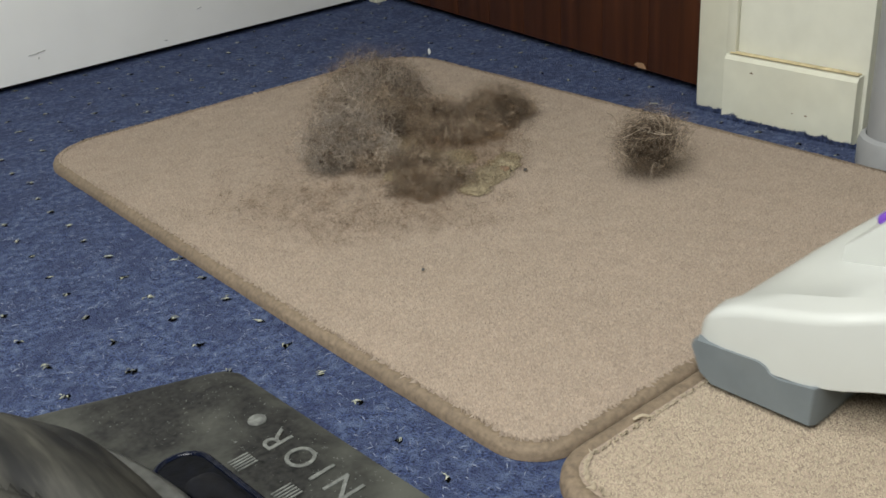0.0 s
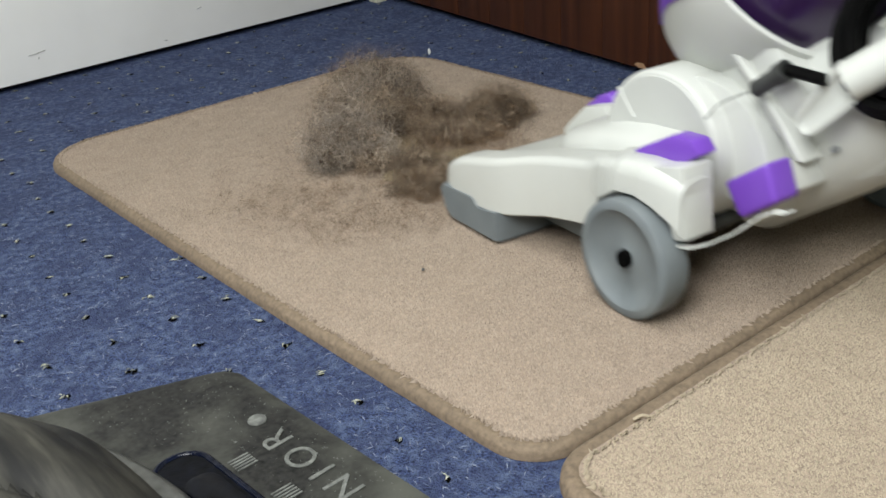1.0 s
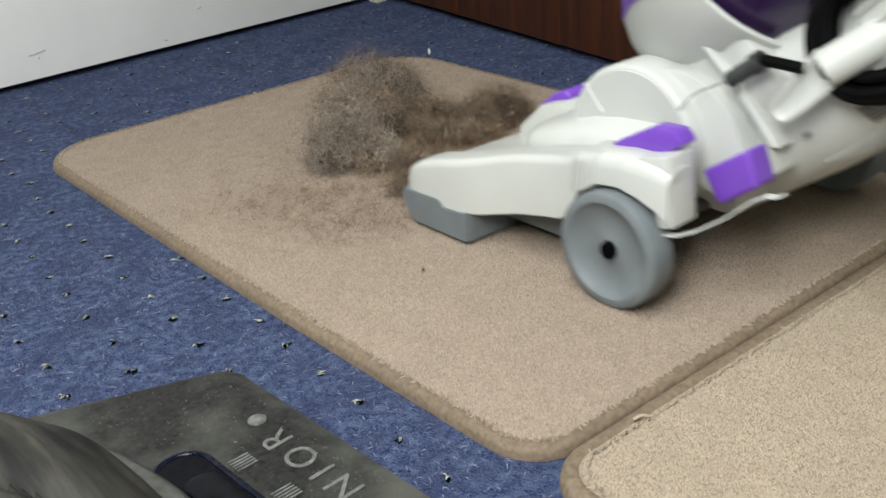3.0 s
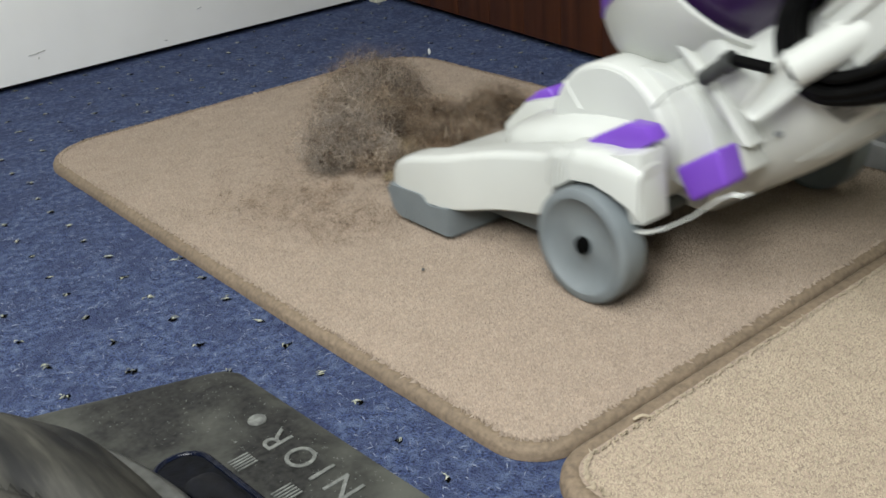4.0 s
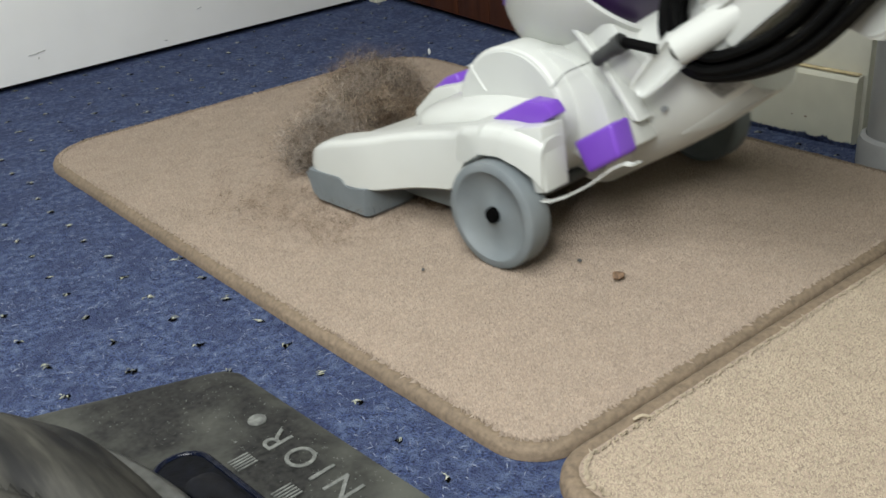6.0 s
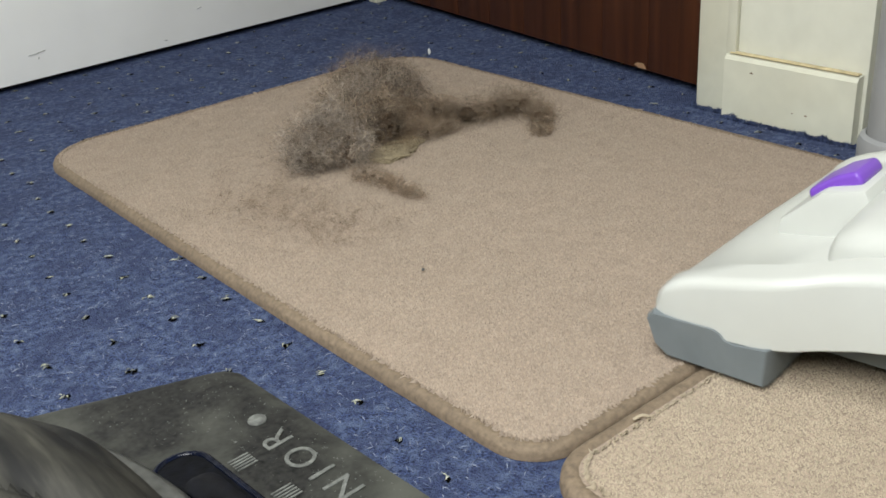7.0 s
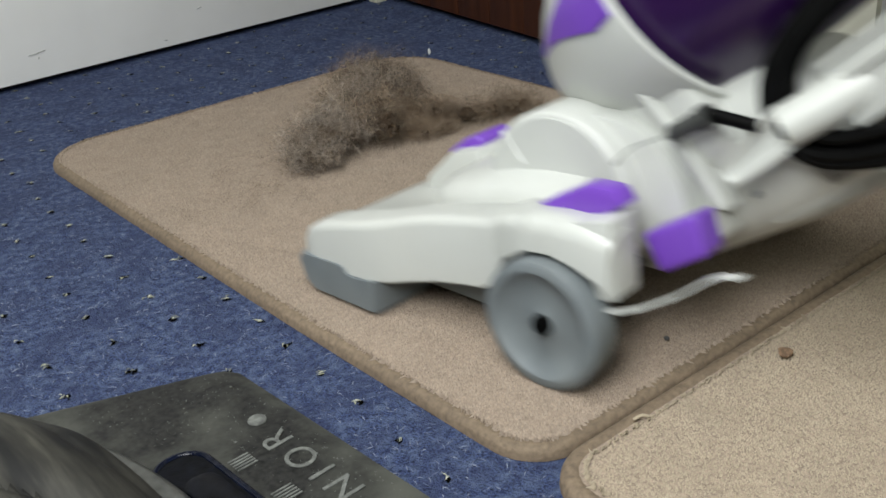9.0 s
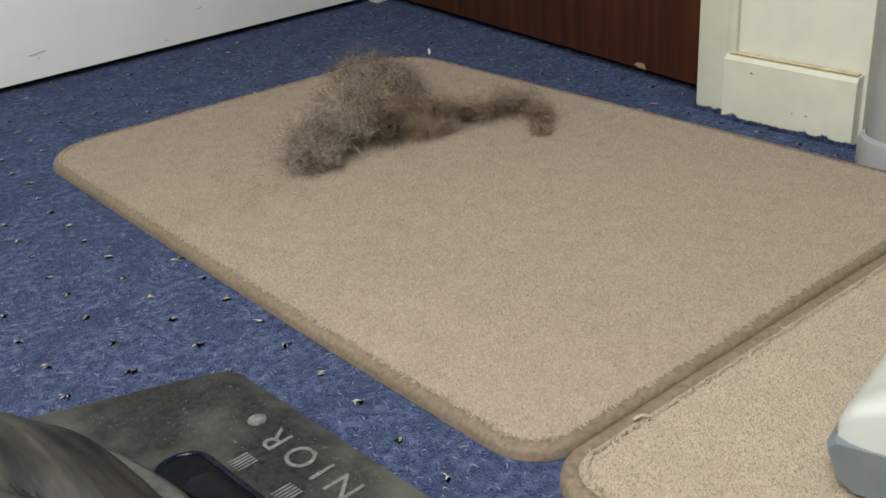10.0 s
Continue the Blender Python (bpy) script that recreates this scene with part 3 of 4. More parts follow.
part("axle", lathe([(0.03, 0.0), (0.03, 0.006), (0.29, 0.006), (0.29, 0.0)], Matrix.Translation((0, 0, 0.064)) @ pose(0, 0, 0, 0, 90, 0), 14), M_DKGREY, vac)

# hood and motor drum
hood = []
for y, h, wd in ((0.1500, 0.096, 0.086), (0.1485, 0.106, 0.094), (0.1430, 0.1145, 0.100), (0.1300, 0.1205, 0.104), (0.105, 0.1290, 0.107), (0.075, 0.1370, 0.108), (0.045, 0.1425, 0.108), (0.010, 0.1450, 0.106)):
    base = 0.084 if y > 0.1 else 0.10
    hood.append([(0.148 - 0.9 * wd * math.copysign(abs(math.cos(t)) ** 0.42, math.cos(t)), y, base + (h - base) * math.sin(t) ** 0.42 if math.sin(t) > 0 else base) for t in [math.pi * k / 16 for k in range(17)]])
part("hood", loft(hood), M_VAC, head, "raised white hood")
drum_m = Matrix.Translation((0.009, 0.039, 0.120)) @ pose(0, 0, 0, 0, 90, 0)
drum = part("motor_drum", lathe([(0.0655, 0.0), (0.0655, 0.0590), (0.0665, 0.0610), (0.0690, 0.0622), (0.195, 0.0622), (0.203, 0.058), (0.204, 0.0)], drum_m, 64), M_VAC, vac, "white motor drum")
part("end_disc", lathe([(0.0645, 0.0), (0.0645, 0.0575), (0.0660, 0.0584)], drum_m, 56), M_VACDISC, drum, "matt white end disc")
collar_line = [(0.012 + 0.068 * math.cos(a), 0.112 + 0.068 * math.sin(a)) for a in [radians(20 + 186 * k / 30) for k in range(31)]]
part("drum_collar", prism(collar_line + [(0.000, 0.100), (0.060, 0.115)], "x", 0.090, 0.200, 0.002, 2), M_VAC, drum)
part("seam_rib", prism([(0.0845, 0.1610), (0.0870, 0.1590), (0.0680, 0.1390), (0.0655, 0.1400)], "x", 0.0725, 0.0765, 0.0008, 1), M_VAC, drum)
# purple pedals and latches
part("front_button", prism([(0.189, 0.101), (0.191, 0.108), (0.173, 0.122), (0.158, 0.1285), (0.152, 0.122), (0.158, 0.106)], "x", 0.126, 0.164, 0.005, 3), M_PURPLE, vac, "purple front release button")
part("button_seat", prism([(0.207, 0.066), (0.204, 0.088), (0.176, 0.114), (0.146, 0.122), (0.120, 0.070)], "x", 0.112, 0.182, 0.004, 2), M_VAC, vac)
part("pedal", prism([(0.026, 0.131), (0.012, 0.1405), (-0.018, 0.157), (-0.038, 0.158), (-0.046, 0.149), (-0.029, 0.138), (-0.003, 0.133)], "x", 0.030, 0.048, 0.003, 2), M_PURPLE, vac, "purple foot pedal")
part("bracket", prism([(-0.018, 0.138), (-0.047, 0.1450), (-0.052, 0.0920), (-0.040, 0.0885), (-0.030, 0.112)], "x", 0.014, 0.0415, 0.002, 2), M_VAC, vac, "white hinge bracket")
part("bracket", prism([(-0.018, 0.138), (-0.047, 0.1450), (-0.052, 0.0920), (-0.040, 0.0885), (-0.030, 0.112)], "x", 0.2785, 0.306, 0.002, 2), M_VAC, vac, "white hinge bracket")

# ---- upper body, hinged on the drum: its space has the drum's axis at the origin, z along the leaning shaft ----
EL = radians(39.5)
PIV = Vector((0.16, 0.033, 0.135))
upper = part("upper_body", tube([(0, -0.045, -0.020), (0, -0.0525, 0.023), (0, -0.0635, 0.086), (0, -0.0665, 0.120), (0, -0.069, 0.166)], 0.050, 36, 5), M_VAC, vac, "white lower duct of the body")
LEAN = Matrix.Rotation(math.pi / 2 - EL, 4, "X")


def to_upper(x, y, z):
    """A place in the cleaner's space at full lean, in the upper body's space."""
    return LEAN.inverted() @ (Vector((x, y, z)) - PIV)


def on_upper(points):
    return [(p.y, p.z) for p in (to_upper(0.16, y, z) for y, z in points)]


part("latch_mount", prism(on_upper([(-0.042, 0.1110), (-0.0730, 0.1290), (-0.0800, 0.1080), (-0.0540, 0.0920)]), "x", -0.078, -0.040, 0.002, 2), M_VAC, upper)
part("latch", prism(on_upper([(-0.0385, 0.1130), (-0.0770, 0.1345), (-0.0850, 0.1075), (-0.0526, 0.0882)]), "x", -0.099, -0.074, 0.004, 3), M_PURPLE, upper, "purple side latch")
skid_line = [(-0.034, 0.0760), (-0.0481, 0.0778), (-0.065, 0.0850), (-0.0894, 0.0994), (-0.112, 0.1165), (-0.122, 0.1215), (-0.128, 0.1215), (-0.134, 0.1245)]
part("skid_plate", prism(on_upper(skid_line + [(y + 0.0005, z + 0.0014) for y, z in skid_line[::-1]]), "x", -0.144, -0.138), M_VAC, upper, "thin curved white skid plate", smooth=False)

RIM = to_upper(0.16, -0.017, 0.258)
rm = Matrix.Translation((0.0, RIM.y, RIM.z))
part("bin_cup", lathe([(-0.128, 0.0), (-0.122, 0.030), (-0.105, 0.047), (-0.088, 0.0585), (-0.06, 0.0745), (-0.03, 0.0865), (-0.004, 0.0925), (0.0, 0.0925), (0.001, 0.089), (-0.002, 0.0865), (-0.03, 0.084), (-0.03, 0.0)], rm, 64), M_VAC, upper, "white cup holding the dust bin")
part("dust_bin", lathe([(-0.028, 0.0), (-0.028, 0.080), (-0.02, 0.083), (0.06, 0.0835), (0.19, 0.080), (0.195, 0.0)], rm, 64), M_BIN, upper, "dark purple clear dust bin")
# purple panel on the cup
cup_r = lambda z: float(np.interp(z, [-0.105, -0.088, -0.06, -0.03, -0.004], [0.047, 0.0585, 0.0745, 0.0865, 0.0925]))
secs = []
for u in range(11):
    w = u / 10
    a = radians(157 + 25 * w)
    lo = -0.103 + 0.080 * w
    hi = -0.004
    hi = max(hi, lo + 0.004)
    ring = []
    for z in [lo + (hi - lo) * k / 5 for k in range(6)]:
        ring.append((z, cup_r(z) + 0.0022))
    pts = [(r * math.cos(a), r * math.sin(a), z) for z, r in ring] + [((r - 0.004) * math.cos(a), (r - 0.004) * math.sin(a), z) for z, r in ring[::-1]]
    secs.append([rm @ Vector(p) for p in pts])
part("side_panel", loft(secs), M_PURPLE, upper, "purple panel on the cup")
# neck between drum and duct, with a raised shoulder rib
neck = []
for z, hw, hy, cy in ((-0.01, 0.064, 0.046, -0.012), (0.03, 0.062, 0.056, -0.020), (0.06, 0.056, 0.060, -0.028), (0.09, 0.052, 0.058, -0.038), (0.14, 0.050, 0.050, -0.055)):
    neck.append([(hw * math.cos(t), cy + hy * math.sin(t), z) for t in [2 * math.pi * k / 32 for k in range(32)]])
part("neck", loft(neck), M_VAC, upper, "white moulded neck")
fin = [to_upper(0.085, y, z) for y, z in ((-0.006, 0.2080), (-0.0120, 0.2006), (-0.0391, 0.1727), (-0.0560, 0.1520), (-0.0692, 0.1341), (-0.0740, 0.1270))]
fin_line = [(p.y, p.z) for p in fin]
part("neck_rib", prism(fin_line + [(y - 0.0050, z + 0.0062) for y, z in fin_line[::-1]], "x", -0.0680, -0.030, 0.0022, 3), M_VAC, upper, "raised white rib on the neck")
secs = []
for z, hw in ((0.004, 0.046), (0.03, 0.052), (0.07, 0.059), (0.105, 0.066), (0.112, 0.064)):
    secs.append([(hw * math.copysign(abs(math.cos(t)) ** 0.5, math.cos(t)), -0.015 + 0.045 * math.copysign(abs(math.sin(t)) ** 0.5, math.sin(t)), z) for t in [2 * math.pi * k / 40 for k in range(40)]])
part("cup_shoulder", loft(secs), M_VAC, upper, "white shoulder behind the cup")
# spine with side rails
sp0 = Vector((0.0, -0.066, 0.165))
spine = part("spine", box(-0.062, 0.062, sp0.y - 0.012, sp0.y + 0.022, sp0.z, sp0.z + 0.46, 0.008, 3), M_VAC, upper, "white back spine")
for sx in (-0.058, 0.058):
    part("spine_rail", box(sx - 0.006, sx + 0.006, sp0.y - 0.014, sp0.y + 0.03, sp0.z + 0.02, sp0.z + 0.46, 0.003, 2), M_VAC, spine)
for dy in (0.012, 0.025):
    part("spine_bead", box(-0.0675, -0.0630, sp0.y + dy, sp0.y + dy + 0.0035, sp0.z + 0.022, sp0.z + 0.455, 0.0012, 1), M_VAC, spine)
part("back_cover", box(-0.030, 0.030, sp0.y - 0.032, sp0.y - 0.008, sp0.z - 0.06, sp0.z + 0.40, 0.010, 3), M_VAC, spine)
# lower cord hook: a short tube with a tongue
h0, h1, h2 = to_upper(0.085, -0.1215, 0.1900), to_upper(0.112, -0.1660, 0.2200), to_upper(0.083, -0.0880, 0.1563)
along_hook = (h0 - h1).normalized()
open_side = LEAN.to_3x3().inverted() @ Vector((-0.75, -0.50, 0.40))


def ring_about(c, along, r, n=24):
    one_side = (open_side - along * open_side.dot(along)).normalized()
    two_side = along.cross(one_side)
    return [c + (one_side * math.cos(2 * math.pi * k / n) + two_side * math.sin(2 * math.pi * k / n)) * r for k in range(n)]


hook = part("cord_hook", loft([ring_about(h1, along_hook, 0.0150), ring_about((h0 + h1) / 2, along_hook, 0.0138), ring_about(h0, along_hook, 0.0130), ring_about(h0, along_hook, 0.0104), ring_about(h0 - along_hook * 0.022, along_hook, 0.0100)]),
            M_VAC, upper, "white hollow cord hook")
td = (h2 - h0).normalized()
ts = (open_side - td * open_side.dot(td)).normalized()
tw = td.cross(ts)
secs = []
for u, r in ((-0.12, 0.0132), (0.25, 0.0125), (0.55, 0.0112), (0.80, 0.0096), (0.95, 0.0086), (1.03, 0.0066), (1.07, 0.0034)):
    c = h0 + (h2 - h0) * u
    arc_out = [c + (-ts * math.cos(a) * 0.5 + tw * math.sin(a)) * r for a in [radians(-95 + 19 * k) for k in range(11)]]
    arc_in = [c + (-ts * math.cos(a) * 0.5 + tw * math.sin(a)) * (r * 0.70) for a in [radians(95 - 19 * k) for k in range(11)]]
    secs.append(arc_out + arc_in)
part("hook_tongue", loft(secs), M_VAC, hook, "white tapering hook tongue")
uh = [to_upper(0.16, y, z) for y, z in ((-0.2180, 0.2110), (-0.2493, 0.1975), (-0.2578, 0.1973), (-0.2688, 0.2129), (-0.2656, 0.2204), (-0.2420, 0.2420))]
up_hook = part("upper_cord_hook", prism([(p.y, p.z) for p in uh], "x", -0.036, -0.020, 0.003, 2), M_VAC, upper, "white upper cord hook")
part("hook_lip", tube([Vector((-0.0362, p.y, p.z)) for p in (uh[1] * 0.92 + uh[5] * 0.08, (uh[1] + uh[3]) / 2, uh[3] * 0.9 + uh[5] * 0.1)], 0.0016, 8), M_VAC, up_hook)
# wound mains cord
g = np.random.default_rng(11)
for k in range(9):
    o = 0.0072 * (k % 3)
    q = 0.0068 * (k // 3)
    d = g.normal(0, 0.0018, 3)
    path = [(0.105, -0.185, 0.330), (0.098, -0.152, 0.282), (0.088, -0.128, 0.2535), (0.084, -0.110, 0.2222), (0.083, -0.112, 0.1937), (0.084, -0.1346, 0.1741), (0.086, -0.1758, 0.178),
            (0.088, -0.2191, 0.1967), (0.091, -0.2554, 0.2291), (0.095, -0.2917, 0.2684), (0.105, -0.335, 0.315), (0.115, -0.38, 0.36)]
    pts = []
    for i, p in enumerate(path):
        v = to_upper(*p)
        mid = Vector((0, sp0.y + 0.02, sp0.z + 0.10))
        out = Vector((0, v.y - mid.y, v.z - mid.z)).normalized()
        pts.append(v + out * (o - 0.009) + Vector((q + 0.010 - 0.016 * max(0.0, (i - 5) / 6) + d[0], d[1] + (0.013 + 0.018 * (1 - (k % 3) / 2)) * max(0.0, (i - 5) / 6), d[2])))
    part("mains_cord", tube(pts, 0.0045, 8, 5), M_BLACK, upper, "black wound mains cord")
p0, p1, p2 = to_upper(0.082, -0.0499, 0.1772), to_upper(0.082, -0.0763, 0.1935), to_upper(0.082, -0.1074, 0.1899)
cap = part("cord_plug", tube([p0, (p0 * 2 + p1) / 3, (p0 + p1 * 2) / 3, p1], 0.0058, 14, 3, 0.12), M_DKGREY, upper, "dark ribbed rubber cord end")
part("cord_end", tube([p1, (p1 + p2) / 2, p2], 0.0042, 10), M_BLACK, upper)
part("collar", tube([p1 - (p1 - p0) * 0.25, p1], 0.0077, 16, 2), M_DKGREY, cap)
part("loose_thread", tube([p0, to_upper(0.080, -0.0360, 0.1715), to_upper(0.078, -0.0200, 0.1640), to_upper(0.074, -0.0090, 0.1520)], 0.0005, 5), M_DKGREY, upper)
# rating label with bars for the unreadable print, and a screw
def duct_patch(a0, a1, z0, z1, r0, r1):
    """A thin curved sheet lying on the duct."""
    secs = []
    for k in range(7):
        a = radians(a0 + (a1 - a0) * k / 6)
        secs.append([(r * math.cos(a), -0.0635 - (z - 0.086) * 0.0735 + r * math.sin(a), z) for r, z in ((r0, z0), (r1, z0), (r1, z1), (r0, z1))])
    return loft(secs)


label = part("rating_label", duct_patch(200, 222, 0.138, 0.162, 0.0490, 0.0504), M_TAG, upper, "small grey printed label", smooth=False)
for k in range(9):
    part("print_bar", duct_patch(202, 208, 0.1405 + k * 0.0022, 0.1412 + k * 0.0022 + 0.0004 * (k % 3), 0.0500, 0.0508), M_INK, label, smooth=False)
for k in range(3):
    part("print_bar", duct_patch(210.5 + 3.6 * k, 211.6 + 3.6 * k, 0.1405, 0.159 - 0.003 * k, 0.0500, 0.0508), M_INK, label, smooth=False)
bm = lathe([(0, 0), (0, 0.0022), (0.004, 0.0026), (0.004, 0)], Matrix.Translation(to_upper(0.108, -0.0933, 0.1348)) @ pose(0, 0, 0, 0, 90, 0), 12)
part("screw", bm, M_HOSE, upper)
for k in range(5):
    part("duct_rib", duct_patch(231 + 5 * k, 232.4 + 5 * k, 0.085 + 0.006 * k, 0.165, 0.0490, 0.0512), M_VAC, upper, smooth=False)
# stretch hose at the back
hp = [to_upper(*p) for p in ((0.20, -0.200, 0.250), (0.20, -0.2307, 0.2385), (0.20, -0.2644, 0.2385), (0.20, -0.3065, 0.2500), (0.19, -0.37, 0.28), (0.17, -0.42, 0.33))]
part("stretch_hose", tube(hp, 0.0185, 16, 14, 0.09), M_HOSE, upper, "grey ribbed stretch hose")
part("handle_shaft", lathe([(0.42, 0.0), (0.42, 0.016), (1.0, 0.016), (1.01, 0.0)], Matrix.Translation((0, sp0.y, sp0.z)), 20), M_VAC, upper, "white handle shaft")

# ---- dusty black machine base near the camera ----
dev = tagged(new("dusty_floor_tool"), "dust-covered black floor head of another cleaner", "vacuum cleaner")
dev.matrix_world = pose(0.257, 0.578, 0.0, 0, 0, 3.0)
TOP = 0.030
outline = [(0.0, 0.0), (-0.012, 0.0065), (-0.36, 0.150), (-0.36, -0.42), (0.006, -0.42), (0.0065, -0.012)]
bm = prism(outline, "z", 0.003, TOP)
bmesh.ops.bevel(bm, geom=[e for e in bm.edges if all(v.co.z > TOP - 1e-5 for v in e.verts)], offset=0.008, segments=2, profile=0.5, affect="EDGES")
part("base_plate", bm, M_DUSTY, dev, "flat dusty black cover")
part("edge_trim", prism([(0.0085, -0.02), (0.0085, -0.42), (0.0045, -0.42), (0.0045, -0.02)], "z", 0.002, 0.016, 0.001, 1), M_DUSTY, dev)
# dust-coated hump
bm = bmesh.new()
bmesh.ops.create_uvsphere(bm, u_segments=128, v_segments=64, radius=1.0)
bmesh.ops.transform(bm, matrix=pose(-0.187, -0.080, 0.0225, 0, 0, 8.5) @ Matrix.Diagonal((0.0775, 0.1604, 0.0776, 1)), verts=bm.verts)
for v in bm.verts:
    wave = (v.co.x * 0.95 + v.co.y * 0.30 + 0.010 * noise.noise(v.co * 14)) * 62
    v.co.z += (0.0085 * abs(math.sin(wave)) ** 0.55 - 0.006) * max(0, (v.co.z - 0.03) / 0.045) + 0.003 * noise.noise(v.co * 22)
    v.co.z = max(v.co.z, 0.024)
part("cover", bm, M_DUSTY2, dev, "rounded dust-coated cover")
# smooth ledge round the hump
M_LEDGE_DUST = mat("dusty_grey_ledge", (0.062, 0.063, 0.058), 0.30, grain=140, vary=0.3, bump=0.1, depth=0.001, stain=(0.030, 0.030, 0.027), stain_scale=25, stain_amount=0.6, spec=0.5)
arc = [pose(-0.187, -0.080, 0, 0, 0, 8.5) @ Vector((0.0820 * math.cos(a), 0.165 * math.sin(a), 0.0270)) for a in [radians(-75 + 8 * k) for k in range(16)]]
part("ledge", tube(arc, 0.0115, 14, 3), M_LEDGE_DUST, dev, "smooth dusty ledge round the cover")
# recessed navy pedal
part("pedal_well", prism(rounded(-0.0990, -0.0630, -0.34, -0.066, 0.0170, 10), "z", TOP - 0.004, TOP + 0.0006), M_WELL, dev, "black pedal well", smooth=False)
rim_line = [(x, y, TOP - 0.0004) for x, y in rounded(-0.0980, -0.0640, -0.34, -0.0680, 0.0160, 10)]
part("well_rim", tube(rim_line + rim_line[:1], 0.0024, 12, 2), M_NAVY, dev, "glossy navy rim")
part("pedal", prism(rounded(-0.092, -0.070, -0.34, -0.098, 0.010, 8), "z", TOP, TOP + 0.0035, 0.002, 2), M_WELL, dev, "black dusty pedal")
part("round_mark", lathe([(0, 0), (0, 0.0062), (0.0006, 0.006), (0.0006, 0)], Matrix.Translation((-0.0215, -0.0735, TOP + 0.0003)), 24), M_PRINT, dev, "pale round mark")
for cx, cy in ((-0.052, -0.104), (-0.051, -0.148)):
    for k in range(5):
        part("mark_bar", box(cx - 0.007, cx + 0.007, cy - 0.0058 + k * 0.0027, cy - 0.0046 + k * 0.0027, TOP + 0.0002, TOP + 0.0008), M_PRINT, dev, smooth=False)
cu = bpy.data.curves.new("lettering", "FONT")
cu.body, cu.size, cu.extrude, cu.space_character = "NIOR", 0.0270, 0.0003, 1.50
txt = new("lettering", cu)
txt.data.materials.append(M_PRINT)
txt.parent = dev
txt["label"] = "pale grey printed letters"
txt.matrix_basis = pose(-0.0165, -0.1790, TOP + 0.0006, 0, 0, 90)


# pale dust specks lying on the cover
q = np.random.default_rng(61)
V, F = [], []
while len(V) < 2400:
    x, y, sz = q.uniform(-0.12, -0.004), q.uniform(-0.32, 0.03), q.uniform(0.0002, 0.0006) * (2.0 if q.random() < 0.05 else 1.0)
    if y > 0.0065 - (x + 0.012) * 0.41 - 0.012 or -0.092 < x < -0.050 and y < -0.058 or ((x + 0.187) / 0.105) ** 2 + ((y + 0.08) / 0.18) ** 2 < 1:
        continue
    i = len(V)
    V += [(x - sz, y, TOP), (x + sz, y - sz * 0.6, TOP), (x, y + sz, TOP), (x, y, TOP + sz)]
    F += [(i, i + 1, i + 3), (i + 1, i + 2, i + 3), (i + 2, i, i + 3)]
tagged(raw("dust_speck", V, F, M_PRINT, dev), "fine pale dust specks", kind="stuff")

# ---- hair, fluff and crumbs on the mat ----
def strands(n, radius, flat, length, width, seed, curl=1.0, shell=0.55):
    """Curly fibre ribbons round a centre: vertices and faces."""
    g = np.random.default_rng(seed)
    K, lock = 7, 5
    m = max(1, n // lock)
    n = m * lock
    d = g.normal(size=(m, 3))
    d /= np.linalg.norm(d, axis=1)[:, None]
    rad = radius * g.uniform(shell, 1.0, m)
    P = d * rad[:, None]
    t = np.cross(d, g.normal(size=(m, 3)))
    t /= np.linalg.norm(t, axis=1)[:, None] + 1e-9
    t = t * 0.85 + d * g.uniform(-0.45, 0.28, m)[:, None]
    axis = g.normal(size=(m, 3))
    turn = g.normal(0, 0.95 * curl, m)
    P, t, axis, turn = (np.repeat(a, lock, axis=0) for a in (P, t, axis, turn))
    P = P + g.normal(0, radius * 0.07, (n, 3))
    P[:, 2] *= flat
    t = t + g.normal(0, 0.22, (n, 3))
    axis = axis + g.normal(0, 0.2, (n, 3))
    axis /= np.linalg.norm(axis, axis=1)[:, None]
    turn = turn + g.normal(0, 0.15, n)
    L = length * g.uniform(0.5, 1.3, n) / (K - 1)
    V = np.empty((n, K, 2, 3))
    p = P.copy()
    wv = np.cross(t, axis)
    wv /= np.linalg.norm(wv, axis=1)[:, None] + 1e-9
    for k in range(K):
        wk = (width * (1 - 0.75 * abs(2 * k / (K - 1) - 1) ** 2) * 0.5)
        V[:, k, 0], V[:, k, 1] = p + wv * wk, p - wv * wk
        c, s = np.cos(turn)[:, None], np.sin(turn)[:, None]
        t = t * c + np.cross(axis, t) * s + axis * (np.sum(axis * t, axis=1)[:, None]) * (1 - c)
        p = p + t * L[:, None]
    base = (np.arange(n) * K * 2)[:, None, None]
    seg = np.array([[2 * k, 2 * k + 1, 2 * k + 3, 2 * k + 2] for k in range(K - 1)])[None]
    return V.reshape(-1, 3), (base + seg).reshape(-1, 4)


EATEN = []   # things that the cleaner picks up when it reaches them: thing, place, size, pushes (from, to, place)


